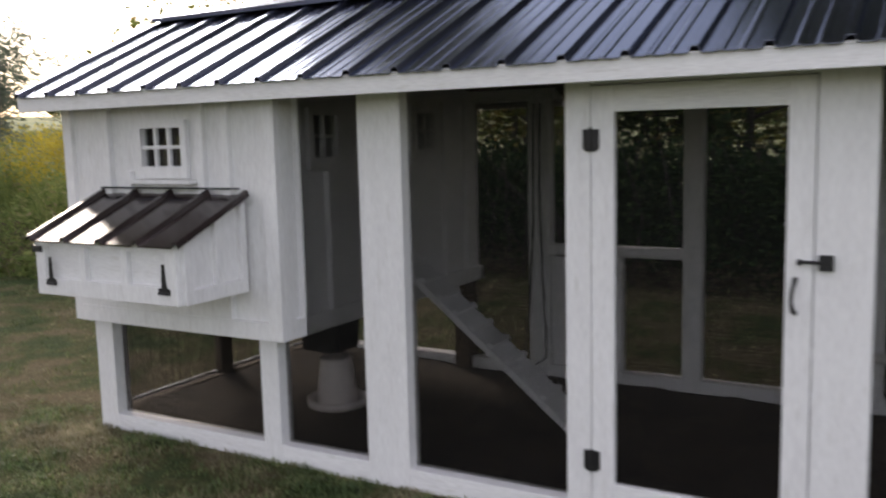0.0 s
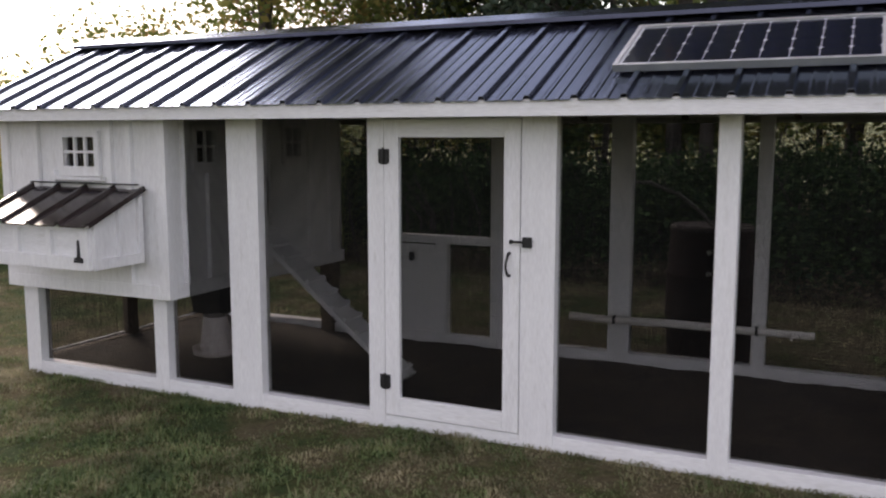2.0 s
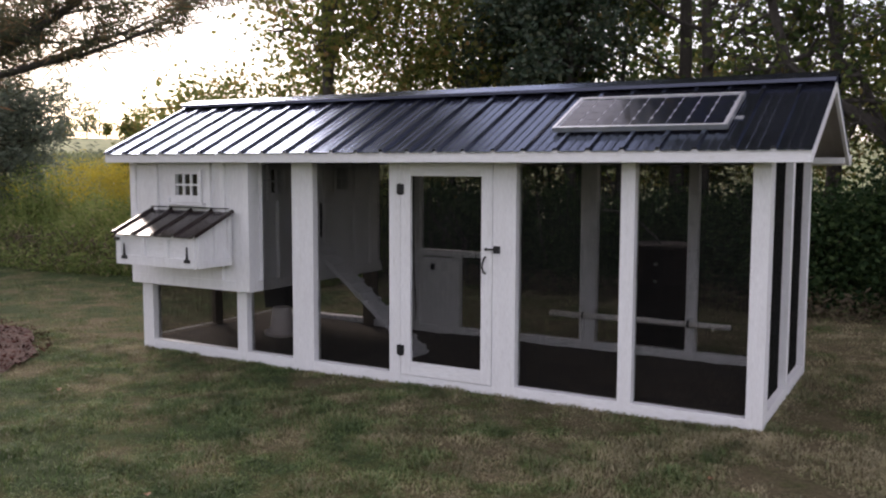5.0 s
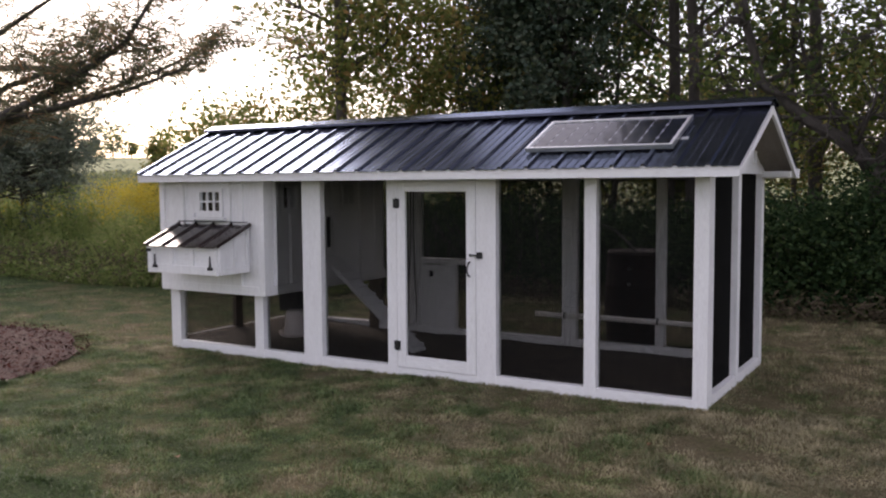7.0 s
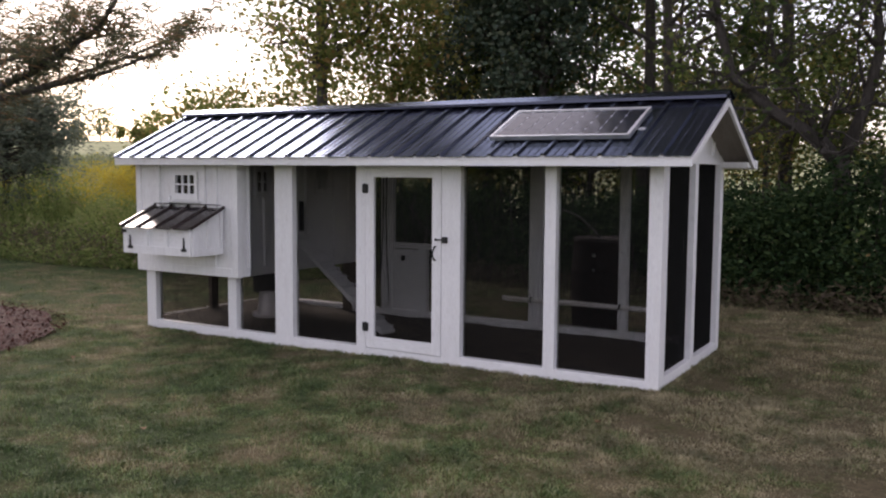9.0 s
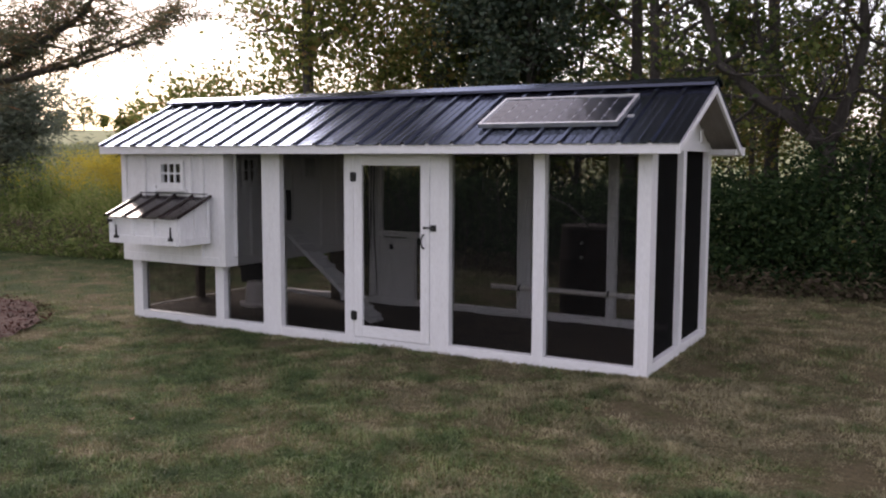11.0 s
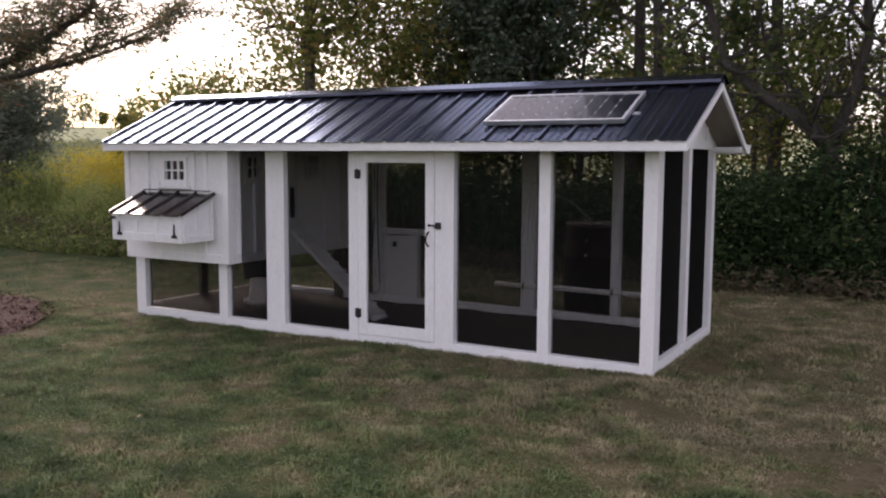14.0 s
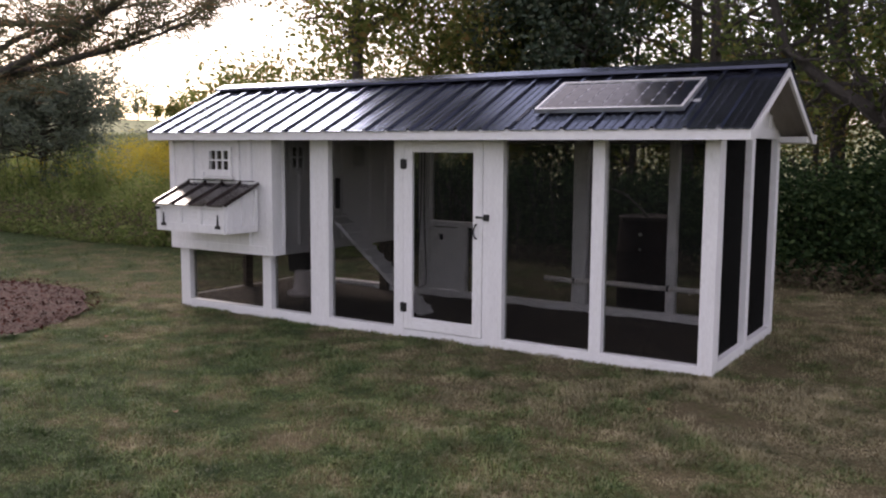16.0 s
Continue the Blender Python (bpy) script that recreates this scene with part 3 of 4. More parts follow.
T = 0.02
FW = (-4.708, -4.455, 1.320, 1.495)                    # front window opening
SW1, SW2, POP = (0.17, 0.345, 1.345, 1.535), (1.07, 1.245, 1.365, 1.555), (0.60, 0.80, 0.96, 1.21)
s = Shape()
for a, b, c, d in wall_cells(HX0, HX1, HZ, roof_z(HY0) - 0.02, [FW]):
    s.box(a, b, HY0, HY0 + T, c, d)
front_wall = coop_part("front_wall", s, WHITE, "white board-and-batten hen house wall", 0)
s = Shape()
for a, b, c, d in wall_cells(HY0 + T, HY1 - T, HZ, 1.62, [SW1, SW2, POP]):
    s.box(HX1 - T, HX1, a, b, c, d)
gable = [(HY0 + T, 1.62), (HY1 - T, 1.62), (HY1 - T, roof_z(HY1 - T) - 0.018), (RIDGE_Y, roof_z(RIDGE_Y) - 0.018), (HY0 + T, roof_z(HY0 + T) - 0.018)]
s.prism(gable, "x", HX1 - T, HX1)
right_wall = coop_part("side_wall", s, WHITE, "white battened hen house wall facing the run", 0)
s = Shape().box(HX0, HX0 + T, HY0 + T, HY1 - T, HZ, 1.62).prism(gable, "x", HX0, HX0 + T)
coop_part("side_wall", s, WHITE, "white hen house outer wall", 0)
coop_part("back_wall", Shape().box(HX0, HX1, HY1 - T, HY1, HZ, roof_z(HY1) - 0.02), WHITE, "", 0)
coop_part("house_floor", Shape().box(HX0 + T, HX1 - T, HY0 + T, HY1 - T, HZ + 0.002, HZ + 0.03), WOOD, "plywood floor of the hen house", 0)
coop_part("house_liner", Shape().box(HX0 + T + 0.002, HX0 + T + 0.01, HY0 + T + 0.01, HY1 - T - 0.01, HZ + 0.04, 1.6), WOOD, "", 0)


def front_strip(name, x0, x1, z0, z1, out=0.025):
    coop_part(name, Shape().box(x0, x1, HY0 - out, HY0, z0, z1), WHITE, bevel=0.003, parent=front_wall)


front_strip("corner_board", HX0, HX0 + 0.06, HZ, 1.63)
front_strip("corner_board", HX1 - 0.052, HX1 + 0.026, HZ, 1.63, 0.03)
front_strip("skirt_board", HX0 + 0.06, HX1 - 0.052, HZ, HZ + 0.08, 0.03)
front_strip("lower_panel", HX0 + 0.06, -4.195, HZ + 0.08, 0.795, 0.027)
front_strip("batten", -4.205, -4.165, 0.795, 1.63, 0.03)
front_strip("batten", -4.355, -4.315, 0.795, 1.63, 0.03)
front_strip("batten", -4.96, -4.92, 0.795, 1.63, 0.03)
front_strip("batten", -4.82, -4.785, 0.795, 1.30, 0.03)


def side_strip(name, y0, y1, z0, z1, out=0.026):
    coop_part(name, Shape().box(HX1, HX1 + out, y0, y1, z0, z1), WHITE, bevel=0.002, parent=right_wall)


side_strip("corner_board", HY0, HY0 + 0.07, HZ, 1.62)
side_strip("skirt_board", HY0 + 0.07, HY1, HZ, HZ + 0.085)
for y in (0.065, 0.277, 0.90, 1.36, 1.62):
    side_strip("batten", y - 0.018, y + 0.018, HZ + 0.085, 1.28 if y == 0.277 else 1.62, 0.03)


def house_window(axis, u0, u1, z0, z1, at, cols, shelf):
    """A small sash with trim, muntins and panes; axis 'y' faces the front, 'x' the run."""
    win = thing("window", "", "")
    win.parent = coop
    win.matrix_parent_inverse = Matrix.Translation((2.6, -0.9, 0))
    tagged(win, "small white six-pane window" if cols == 3 else "small white four-pane window")

    def bar(name, a, b, c, d, p, q, material=WHITE):
        sh = Shape().box(a, b, p, q, c, d) if axis == "y" else Shape().box(-q, -p, a, b, c, d)
        coop_part(name, sh, material, bevel=0.0015, parent=win)

    o = at if axis == "y" else -at
    e = 0.035
    bar("trim", u0 - e, u1 + e, z1, z1 + e, o - 0.026, o - 0.002)
    bar("trim", u0 - e, u1 + e, z0 - e - 0.02, z0, o - 0.026, o - 0.002)
    bar("trim", u0 - e, u0, z0, z1, o - 0.025, o - 0.002)
    bar("trim", u1, u1 + e, z0, z1, o - 0.025, o - 0.002)
    for i in range(1, cols):
        u = u0 + (u1 - u0) * i / cols
        bar("muntin", u - 0.008, u + 0.008, z0, z1, o - 0.016, o + 0.004)
    m = (z0 + z1) / 2
    bar("muntin", u0, u1, m - 0.008, m + 0.008, o - 0.0155, o + 0.0035)
    bar("pane", u0 + 0.001, u1 - 0.001, z0 + 0.001, z1 - 0.001, o + 0.007, o + 0.010, GLASS)
    if shelf:
        bar("sill", u0 - 0.07, u1 + 0.07, z0 - e - 0.045, z0 - e - 0.025, o - 0.045, o - 0.002)


house_window("y", *FW, HY0, 3, True)
house_window("x", *SW1, HX1, 2, False)
house_window("x", *SW2, HX1, 2, False)
# black sliding hatch unit round the doorway where the ramp meets the wall
coop_part("hatch_frame", Shape().box(HX1, HX1 + 0.04, POP[0] - 0.03, POP[0], POP[2] - 0.02, POP[3] + 0.03).box(HX1, HX1 + 0.04, POP[1], POP[1] + 0.03, POP[2] - 0.02, POP[3] + 0.03)
          .box(HX1, HX1 + 0.04, POP[0], POP[1], POP[3], POP[3] + 0.03), BLACK, "black frame of the small hen doorway", 0.002, right_wall)

# ---- nest box ----
nest = thing("nest_box", "", "")
nest.parent = coop
nest.matrix_parent_inverse = Matrix.Translation((2.6, -0.9, 0))
tagged(nest, "white nest box with a small ribbed black lid on the house wall")
NX0, NX1, NY, NZ0, NZF, NZW = -4.985, -4.115, -0.464, 0.768, 1.02, 1.185
coop_part("front_board", Shape().box(NX0, NX1, NY, NY + 0.02, NZ0, NZF), WHITE_H, parent=nest)
coop_part("bottom", Shape().box(NX0 + 0.02, NX1 - 0.02, NY + 0.02, HY0 - 0.022, NZ0 + 0.002, NZ0 + 0.022), WHITE_H, parent=nest)
for x0 in (NX0, NX1 - 0.02):
    coop_part("side_board", Shape().prism([(NY + 0.02, NZ0), (HY0 - 0.022, NZ0), (HY0 - 0.022, NZW), (NY + 0.02, NZF + 0.01)], "x", x0, x0 + 0.02), WHITE, parent=nest)
for a, b, c, d in ((NX0, NX1, NZ0, NZ0 + 0.075), (NX0, NX1, NZF - 0.035, NZF), (NX0, NX0 + 0.06, NZ0 + 0.075, NZF - 0.035), (NX1 - 0.06, NX1, NZ0 + 0.075, NZF - 0.035),
                   (-4.70, -4.66, NZ0 + 0.075, NZF - 0.035), (-4.44, -4.40, NZ0 + 0.075, NZF - 0.035)):
    coop_part("batten", Shape().box(a, b, NY - 0.026, NY, c, d), WHITE, bevel=0.002, parent=nest)
for poly in ([(NY, NZ0), (HY0 - 0.022, NZ0), (HY0 - 0.022, NZ0 + 0.06), (NY, NZ0 + 0.06)], [(NY, NZ0 + 0.06), (NY + 0.05, NZ0 + 0.06), (NY + 0.05, NZF + 0.02), (NY, NZF)],
             [(-0.285, NZ0 + 0.06), (-0.255, NZ0 + 0.06), (-0.255, 1.105), (-0.285, 1.09)], [(-0.13, NZ0 + 0.06), (HY0 - 0.022, NZ0 + 0.06), (HY0 - 0.022, NZW - 0.01), (-0.13, NZW - 0.04)]):
    coop_part("batten", Shape().prism(poly, "x", NX1, NX1 + 0.024), WHITE, bevel=0.002, parent=nest)
lid_line = []
for k in range(5):
    x = -5.005 + k * 0.226
    lid_line += [(x, 0), (x + 0.01, 0.02), (x + 0.03, 0.02), (x + 0.04, 0)]
lid = Shape()
k = len(lid_line)
y_out, y_in = NY - 0.06, HY0 - 0.0225
z_out, z_in = 1.008, 1.19
for y, z in ((y_out, z_out), (y_in, z_in)):
    lid.v += [(x, y, z + h + 0.006) for x, h in lid_line] + [(x, y, z + h) for x, h in lid_line]
for i in range(k - 1):
    lid.f += [(i, i + 1, 2 * k + i + 1, 2 * k + i), (k + i + 1, k + i, 3 * k + i, 3 * k + i + 1), (i, k + i, k + i + 1, i + 1), (2 * k + i, 2 * k + i + 1, 3 * k + i + 1, 3 * k + i)]
lid.f += [(0, 2 * k, 3 * k, k), (k - 1, 2 * k - 1, 4 * k - 1, 3 * k - 1)]
coop_part("lid", lid, LID, "ribbed black metal lid", 0, nest)
coop_part("lid_flashing", Shape().box(NX0 - 0.0, NX1 + 0.0, HY0 - 0.04, HY0 - 0.0222, z_in + 0.028, z_in + 0.036), ROOF, "", 0, nest)


def tee_hinge(x):
    z = NZ0 + 0.045
    sh = Shape().prism([(x - 0.032, z), (x + 0.032, z), (x + 0.032, z + 0.024), (x + 0.013, z + 0.03), (x + 0.006, z + 0.125), (x - 0.006, z + 0.125), (x - 0.013, z + 0.03), (x - 0.032, z + 0.024)], "y", NY - 0.032, NY - 0.0265)
    sh.tube([(x - 0.03, NY - 0.033, z + 0.005), (x + 0.03, NY - 0.033, z + 0.005)], [0.006, 0.006], 8)
    coop_part("strap_hinge", sh, BLACK, "black strap hinge", 0.001, nest)


tee_hinge(-4.885)
tee_hinge(-4.185)
coop_part("side_latch", Shape().box(NX0 - 0.02, NX0 - 0.001, NY - 0.03, NY + 0.07, 0.955, 0.99).box(NX0 - 0.001, NX0 + 0.05, NY - 0.036, NY - 0.027, 0.958, 0.987), BLACK, "black latch", 0.003, nest)

# ---- things in and on the coop ----
# solar panel on brackets over the front slope
SX0, SX1, SY0, SY1 = -1.367, -0.250, 0.02, 0.533
solar = thing("solar_panel", "framed solar panel of dark square cells bolted on the roof", "solar panel", at=((SX0 + SX1) / 2, SY0, 1.75))
solar.rotation_euler = (math.atan(0.452), 0, 0)
W, H = SX1 - SX0, 0.558
e = 0.022
for nm, b4 in (("frame_side", (-W / 2, -W / 2 + e, 0, H)), ("frame_side", (W / 2 - e, W / 2, 0, H)), ("frame_rail", (-W / 2 + e, W / 2 - e, 0, e)), ("frame_rail", (-W / 2 + e, W / 2 - e, H - e, H))):
    part(nm, Shape().box(*b4, 0.04, 0.075), ALU, solar, "bare aluminium frame", 0.002)
part("backing", Shape().box(-W / 2 + e, W / 2 - e, e, H - e, 0.058, 0.064), surface("backing_sheet", (0.5, 0.51, 0.54), (0.58, 0.59, 0.62), 0.3, scale=5, bump=0.0), solar)
cw, ch = (W - 2 * e - 0.02) / 9, (H - 2 * e - 0.012) / 4
cell = Shape()
c = 0.013
cell.prism([(c, 0.0021), (cw - c, 0.0021), (cw - 0.0021, c), (cw - 0.0021, ch - c), (cw - c, ch - 0.0021), (c, ch - 0.0021), (0.0021, ch - c), (0.0021, c)], "z", 0.0641, 0.066)
cell_mesh = cell.mesh("cell")
for i in range(9):
    for j in range(4):
        ob = part("cell", cell_mesh, CELL, solar)
        ob.location = (-W / 2 + e + 0.01 + i * cw, e + 0.006 + j * ch, 0)
for x in (-W / 2 + 0.12, W / 2 - 0.12):
    for y in (0.06, H - 0.06):
        part("bracket", Shape().box(x - 0.02, x + 0.02, y - 0.02, y + 0.02, 0.0, 0.04), ALU, solar, "", 0.002)
part("bracket", Shape().box(W / 2, W / 2 + 0.05, 0.19, 0.235, 0.028, 0.034).box(W / 2 + 0.044, W / 2 + 0.05, 0.19, 0.235, 0.0, 0.034), ALU, solar, "", 0.001)

# ramp from the hen house down to the run floor
ramp = thing("chicken_ramp", "whitewashed plank ramp with cleats leading up to the hen house", "ramp", at=(-3.885, 0.74, 0.915))
r_len, r_ang = math.hypot(1.09, 0.882), math.atan2(0.882, 1.09)
ramp.rotation_euler = (0, r_ang, 0)
part("plank", Shape().box(0, r_len, -0.105, 0.105, -0.034, 0.0), WHITE_H, ramp, "", 0.004)
cleat = Shape().box(-0.014, 0.014, -0.1, 0.1, 0.0, 0.022).mesh("cleat", 0.003)
for k in range(12):
    ob = part("cleat", cleat, WHITE, ramp)
    ob.location = (0.07 + k * (r_len - 0.13) / 11, 0, 0.0002)

# hanging feeder under the house
feeder = thing("poultry_feeder", "faded white plastic hanging poultry feeder on a chain", "feeder", at=(-4.02, 0.42, 0.115))
part("hopper", Shape().lathe([(0.098, 0.02), (0.1, 0.05), (0.078, 0.245), (0.074, 0.25), (0.07, 0.246)], 28), PLASTIC, feeder, smooth=True)
part("pan", Shape().lathe([(0.11, 0.0), (0.145, 0.012), (0.15, 0.05), (0.144, 0.05), (0.138, 0.018), (0.10, 0.012)], 28), PLASTIC, feeder, smooth=True)
part("bail", Shape().tube([(-0.074, 0, 0.235), (-0.06, 0, 0.29), (0, 0, 0.315), (0.06, 0, 0.29), (0.074, 0, 0.235)], [0.003] * 5, 6), BLACK, feeder, "thin wire bail")
part("chain", Shape().tube([(0, 0, 0.313), (0.002, 0, 0.38), (0, 0, 0.441)], [0.004] * 3, 6), BLACK, feeder)

# black drinker tub hung behind the feeder
tub = thing("hanging_tub", "black plastic drinker tub hung under the hen house", "tub", at=(-4.34, 0.8, 0.29))
part("tub_body", Shape().prism([(-0.115, 0), (0.115, 0), (0.135, 0.19), (-0.135, 0.19)], "y", -0.1, 0.1), BLACK, tub, "", 0.012)
part("rim", Shape().box(-0.148, 0.148, -0.112, 0.112, 0.186, 0.206), BLACK, tub, "", 0.005)
for x in (-0.13, 0.13):
    part("hanger", Shape().tube([(x, 0, 0.2), (x, 0, 0.267)], [0.004, 0.004], 6), BLACK, tub)

# peeled log perch along the back posts
perch = thing("perch", "pale peeled log perch strapped to the back posts", "perch", at=(-1.29, 1.665, 0.31))
part("log", Shape().tube([(-0.76, -0.03, 0.004), (-0.5, -0.024, -0.003), (-0.1, 0.0, 0.003), (0.35, 0.018, -0.004), (0.75, 0.028, -0.005)], [0.026, 0.025, 0.026, 0.024, 0.022], 12), PERCH, perch, smooth=True)
for x in (-0.46, 0.42):
    part("strap", Shape().lathe([(0.031, -0.008), (0.031, 0.008)], 12), BLACK, perch, "black strap").matrix_local = pose(x, -0.02 if x < 0 else 0.02, 0.0, 0, 90, 0)
    part("knot_stub", Shape().tube([(x + 0.2, 0, 0.01), (x + 0.2, 0.0, -0.035)], [0.012, 0.009], 8), PERCH, perch)

# water barrel behind the back wall
barrel = thing("rain_barrel", "dark brown ribbed rain barrel standing on the grass behind the run", "barrel", at=(-1.225, 2.12, -0.01))
part("shell", Shape().lathe([(0.255, 0.0), (0.27, 0.02), (0.285, 0.3), (0.295, 0.31), (0.295, 0.33), (0.287, 0.34), (0.287, 0.58), (0.295, 0.59), (0.295, 0.61), (0.285, 0.62), (0.268, 0.88), (0.262, 0.9)], 36), BARREL, barrel, smooth=True)
part("lid", Shape().lathe([(0.268, 0.895), (0.272, 0.9), (0.272, 0.92), (0.255, 0.925), (0.24, 0.912), (0.05, 0.912)], 36), surface("barrel_lid", (0.05, 0.04, 0.036), (0.085, 0.07, 0.06), 0.7), barrel, "paler rim and lid", smooth=True)
part("overflow_hose", Shape().tube([(0.02, -0.05, 0.90), (-0.05, -0.08, 1.0), (-0.2, -0.08, 1.12), (-0.42, -0.06, 1.2), (-0.5, -0.12, 1.2)], [0.012] * 5, 8), surface("grey_hose", (0.1, 0.1, 0.09), (0.16, 0.16, 0.14), 0.5), barrel, "grey flexible hose", smooth=True)
for z in (0.63, 0.77):
    part("fitting", Shape().lathe([(0.016, -0.29), (0.016, -0.268)], 10), ALU, barrel, "pale metal fitting").matrix_local = pose(0.03, 0, z, 90 + 0, 0, 180)

# power lead looped down a back post
cord = Shape().tube([(-3.47, 1.69, 1.6), (-3.475, 1.68, 1.1), (-3.46, 1.68, 0.6), (-3.44, 1.68, 0.25), (-3.43, 1.66, 0.13), (-3.5, 1.63, 0.085), (-3.57, 1.66, 0.12), (-3.55, 1.69, 0.4), (-3.52, 1.69, 0.9), (-3.51, 1.69, 1.6)], [0.006] * 10, 6)
tagged(part("power_cord", cord, BLACK, smooth=True), "black power cord looped down a back post", "cord")

# bare earth inside the run
s = Shape()
nx, ny = 60, 22
for j in range(ny + 1):
    for i in range(nx + 1):
        x, y = -5.14 + 5.04 * i / nx, 0.095 + (D - 0.19) * j / ny
        s.v.append((x, y, 0.012 + 0.036 * min(1, max(0, -3.8 - x)) + 0.014 * noise.noise((x * 2.2, y * 2.2, 7)) + 0.008 * noise.noise((x * 7, y * 7, 2))))
s.f = [(j * (nx + 1) + i, j * (nx + 1) + i + 1, (j + 1) * (nx + 1) + i + 1, (j + 1) * (nx + 1) + i) for j in range(ny) for i in range(nx)]
tagged(part("run_floor", s, SOIL, smooth=True), "dark scratched bare soil inside the run", "soil", kind="structure")

# mulch bed round the pine, with loose chips
s = Shape()
rings, sides = 12, 96
for j in range(rings + 1):
    for i in range(sides):
        a, r = 2 * math.pi * i / sides, 2.15 * j / rings
        r *= 1 + (0.05 * noise.noise((math.cos(a) * 2, math.sin(a) * 2, 3)) + 0.03 * noise.noise((math.cos(a) * 9, math.sin(a) * 9, 5))) * j / rings
        x, y = -7.3 + r * math.cos(a), -2.2 + r * math.sin(a)
        s.v.append((x, y, 0.07 * (1 - (j / rings) ** 3) - 0.01 + 0.02 * noise.noise((x * 5, y * 5, 1))))
s.f = [(j * sides + i, j * sides + (i + 1) % sides, (j + 1) * sides + (i + 1) % sides, (j + 1) * sides + i) for j in range(rings) for i in range(sides)]
tagged(part("mulch_bed", s, MULCH, smooth=True), "round bed of reddish brown bark mulch on the lawn", "mulch", kind="structure")
rng = np.random.default_rng(5)


def flakes(count, place, size, aspect, tilt):
    """Small four-cornered flakes: place(count) gives their middles; size a range in metres."""
    p = place(count)
    n = len(p)
    az, el = rng.uniform(0, 2 * np.pi, n), rng.normal(0, tilt, n)
    d = np.stack([np.cos(az) * np.cos(el), np.sin(az) * np.cos(el), np.sin(el)], 1)
    side = np.stack([-np.sin(az), np.cos(az), rng.normal(0, tilt, n)], 1)
    side /= np.linalg.norm(side, axis=1)[:, None]
    ln = rng.uniform(*size, n)[:, None]
    w = ln * aspect
    v = np.empty((n, 4, 3))
    v[:, 0], v[:, 1], v[:, 2], v[:, 3] = p - d * ln / 2, p + side * w / 2, p + d * ln / 2, p - side * w / 2
    return v.reshape(-1, 3), np.arange(n * 4).reshape(n, 4)


def chip_places(n):
    a, r = rng.uniform(0, 2 * np.pi, n), 2.25 * np.sqrt(rng.uniform(0, 1, n))
    return np.stack([-7.3 + r * np.cos(a), -2.2 + r * np.sin(a), np.maximum(0.012, 0.075 * (1 - (r / 2.15) ** 3)) + rng.uniform(0, 0.015, n)], 1)


CHIP = leaf_material("bark_chip", ((0, (0.018, 0.006, 0.005)), (0.6, (0.048, 0.014, 0.011)), (0.985, (0.08, 0.027, 0.021)), (1.0, (0.25, 0.2, 0.17))), 0.0, 0.95, gloss=0.03)
tagged(new("mulch_chips", raw_mesh("mulch_chips", *flakes(9000, chip_places, (0.02, 0.07), 0.35, 0.35), CHIP)), "loose reddish bark chips over the mulch bed", "mulch", kind="stuff")


# ---- vegetation ----
def blades(points, height, width, lean, tufts=False):
    """Upright tapered blades standing on points."""
    n = len(points)
    az = rng.uniform(0, 2 * np.pi, n)
    h = rng.uniform(*height, n)[:, None]
    if tufts:
        h *= np.clip([0.85 + 1.0 * noise.noise((x * 4.5, y * 4.5, 3)) + 0.7 * noise.noise((x * 1.3, y * 1.3, 6)) for x, y, _ in points], 0.35, 1.5)[:, None]
    d = np.stack([np.cos(az), np.sin(az), np.zeros(n)], 1)
    side = np.stack([-np.sin(az), np.cos(az), np.zeros(n)], 1) * rng.uniform(*width, n)[:, None]
    k = rng.uniform(0.1, lean, n)[:, None]
    up = np.array([0, 0, 1.0])
    v = np.empty((n, 5, 3))
    v[:, 0], v[:, 1] = points - side, points + side
    mid = points + up * h * 0.6 + d * h * k * 0.35
    v[:, 2], v[:, 3] = mid + side * 0.75, mid - side * 0.75
    v[:, 4] = points + up * h * (1 - 0.25 * k) + d * h * k
    i = np.arange(n)[:, None] * 5
    return v.reshape(-1, 3), np.concatenate([i + np.array([[0, 1, 2]]), i + np.array([[0, 2, 3]]), i + np.array([[3, 2, 4]])])


def lawn_points(n, x0, x1, y0, y1):
    p = np.stack([rng.uniform(x0, x1, n), rng.uniform(y0, y1, n)], 1)
    tuft = np.array([noise.noise((x * 1.7, y * 1.7, 9)) + 0.6 * noise.noise((x * 5, y * 5, 5)) for x, y in p])
    keep = rng.uniform(-0.8, 0.35, n) < tuft
    inside = (p[:, 0] > -5.26) & (p[:, 0] < 0.01) & (p[:, 1] > -0.004) & (p[:, 1] < D + 0.01)
    bed = np.hypot(p[:, 0] + 7.3, p[:, 1] + 2.2) < 2.12
    p = p[keep & ~inside & ~bed]
    return np.array([(x, y, ground_height(x, y) - 0.004) for x, y in p])


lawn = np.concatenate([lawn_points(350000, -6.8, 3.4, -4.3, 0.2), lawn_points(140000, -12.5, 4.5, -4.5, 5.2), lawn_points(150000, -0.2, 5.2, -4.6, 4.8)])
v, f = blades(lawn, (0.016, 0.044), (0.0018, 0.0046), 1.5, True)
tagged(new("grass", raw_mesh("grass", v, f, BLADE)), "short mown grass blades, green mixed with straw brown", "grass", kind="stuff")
edge = np.concatenate([np.stack([np.linspace(-5.3, 0.05, 2600), rng.uniform(-0.05, -0.004, 2600), np.array([ground_height(a, 0) for a in np.linspace(-5.3, 0.05, 2600)])], 1), np.stack([rng.uniform(0.004, 0.05, 700), rng.uniform(0, D, 700), np.full(700, -0.012)], 1)])
edge = edge[np.array([noise.noise((x * 3, y * 3, 2)) for x, y, z in edge]) > rng.uniform(-0.3, 0.5, len(edge))]
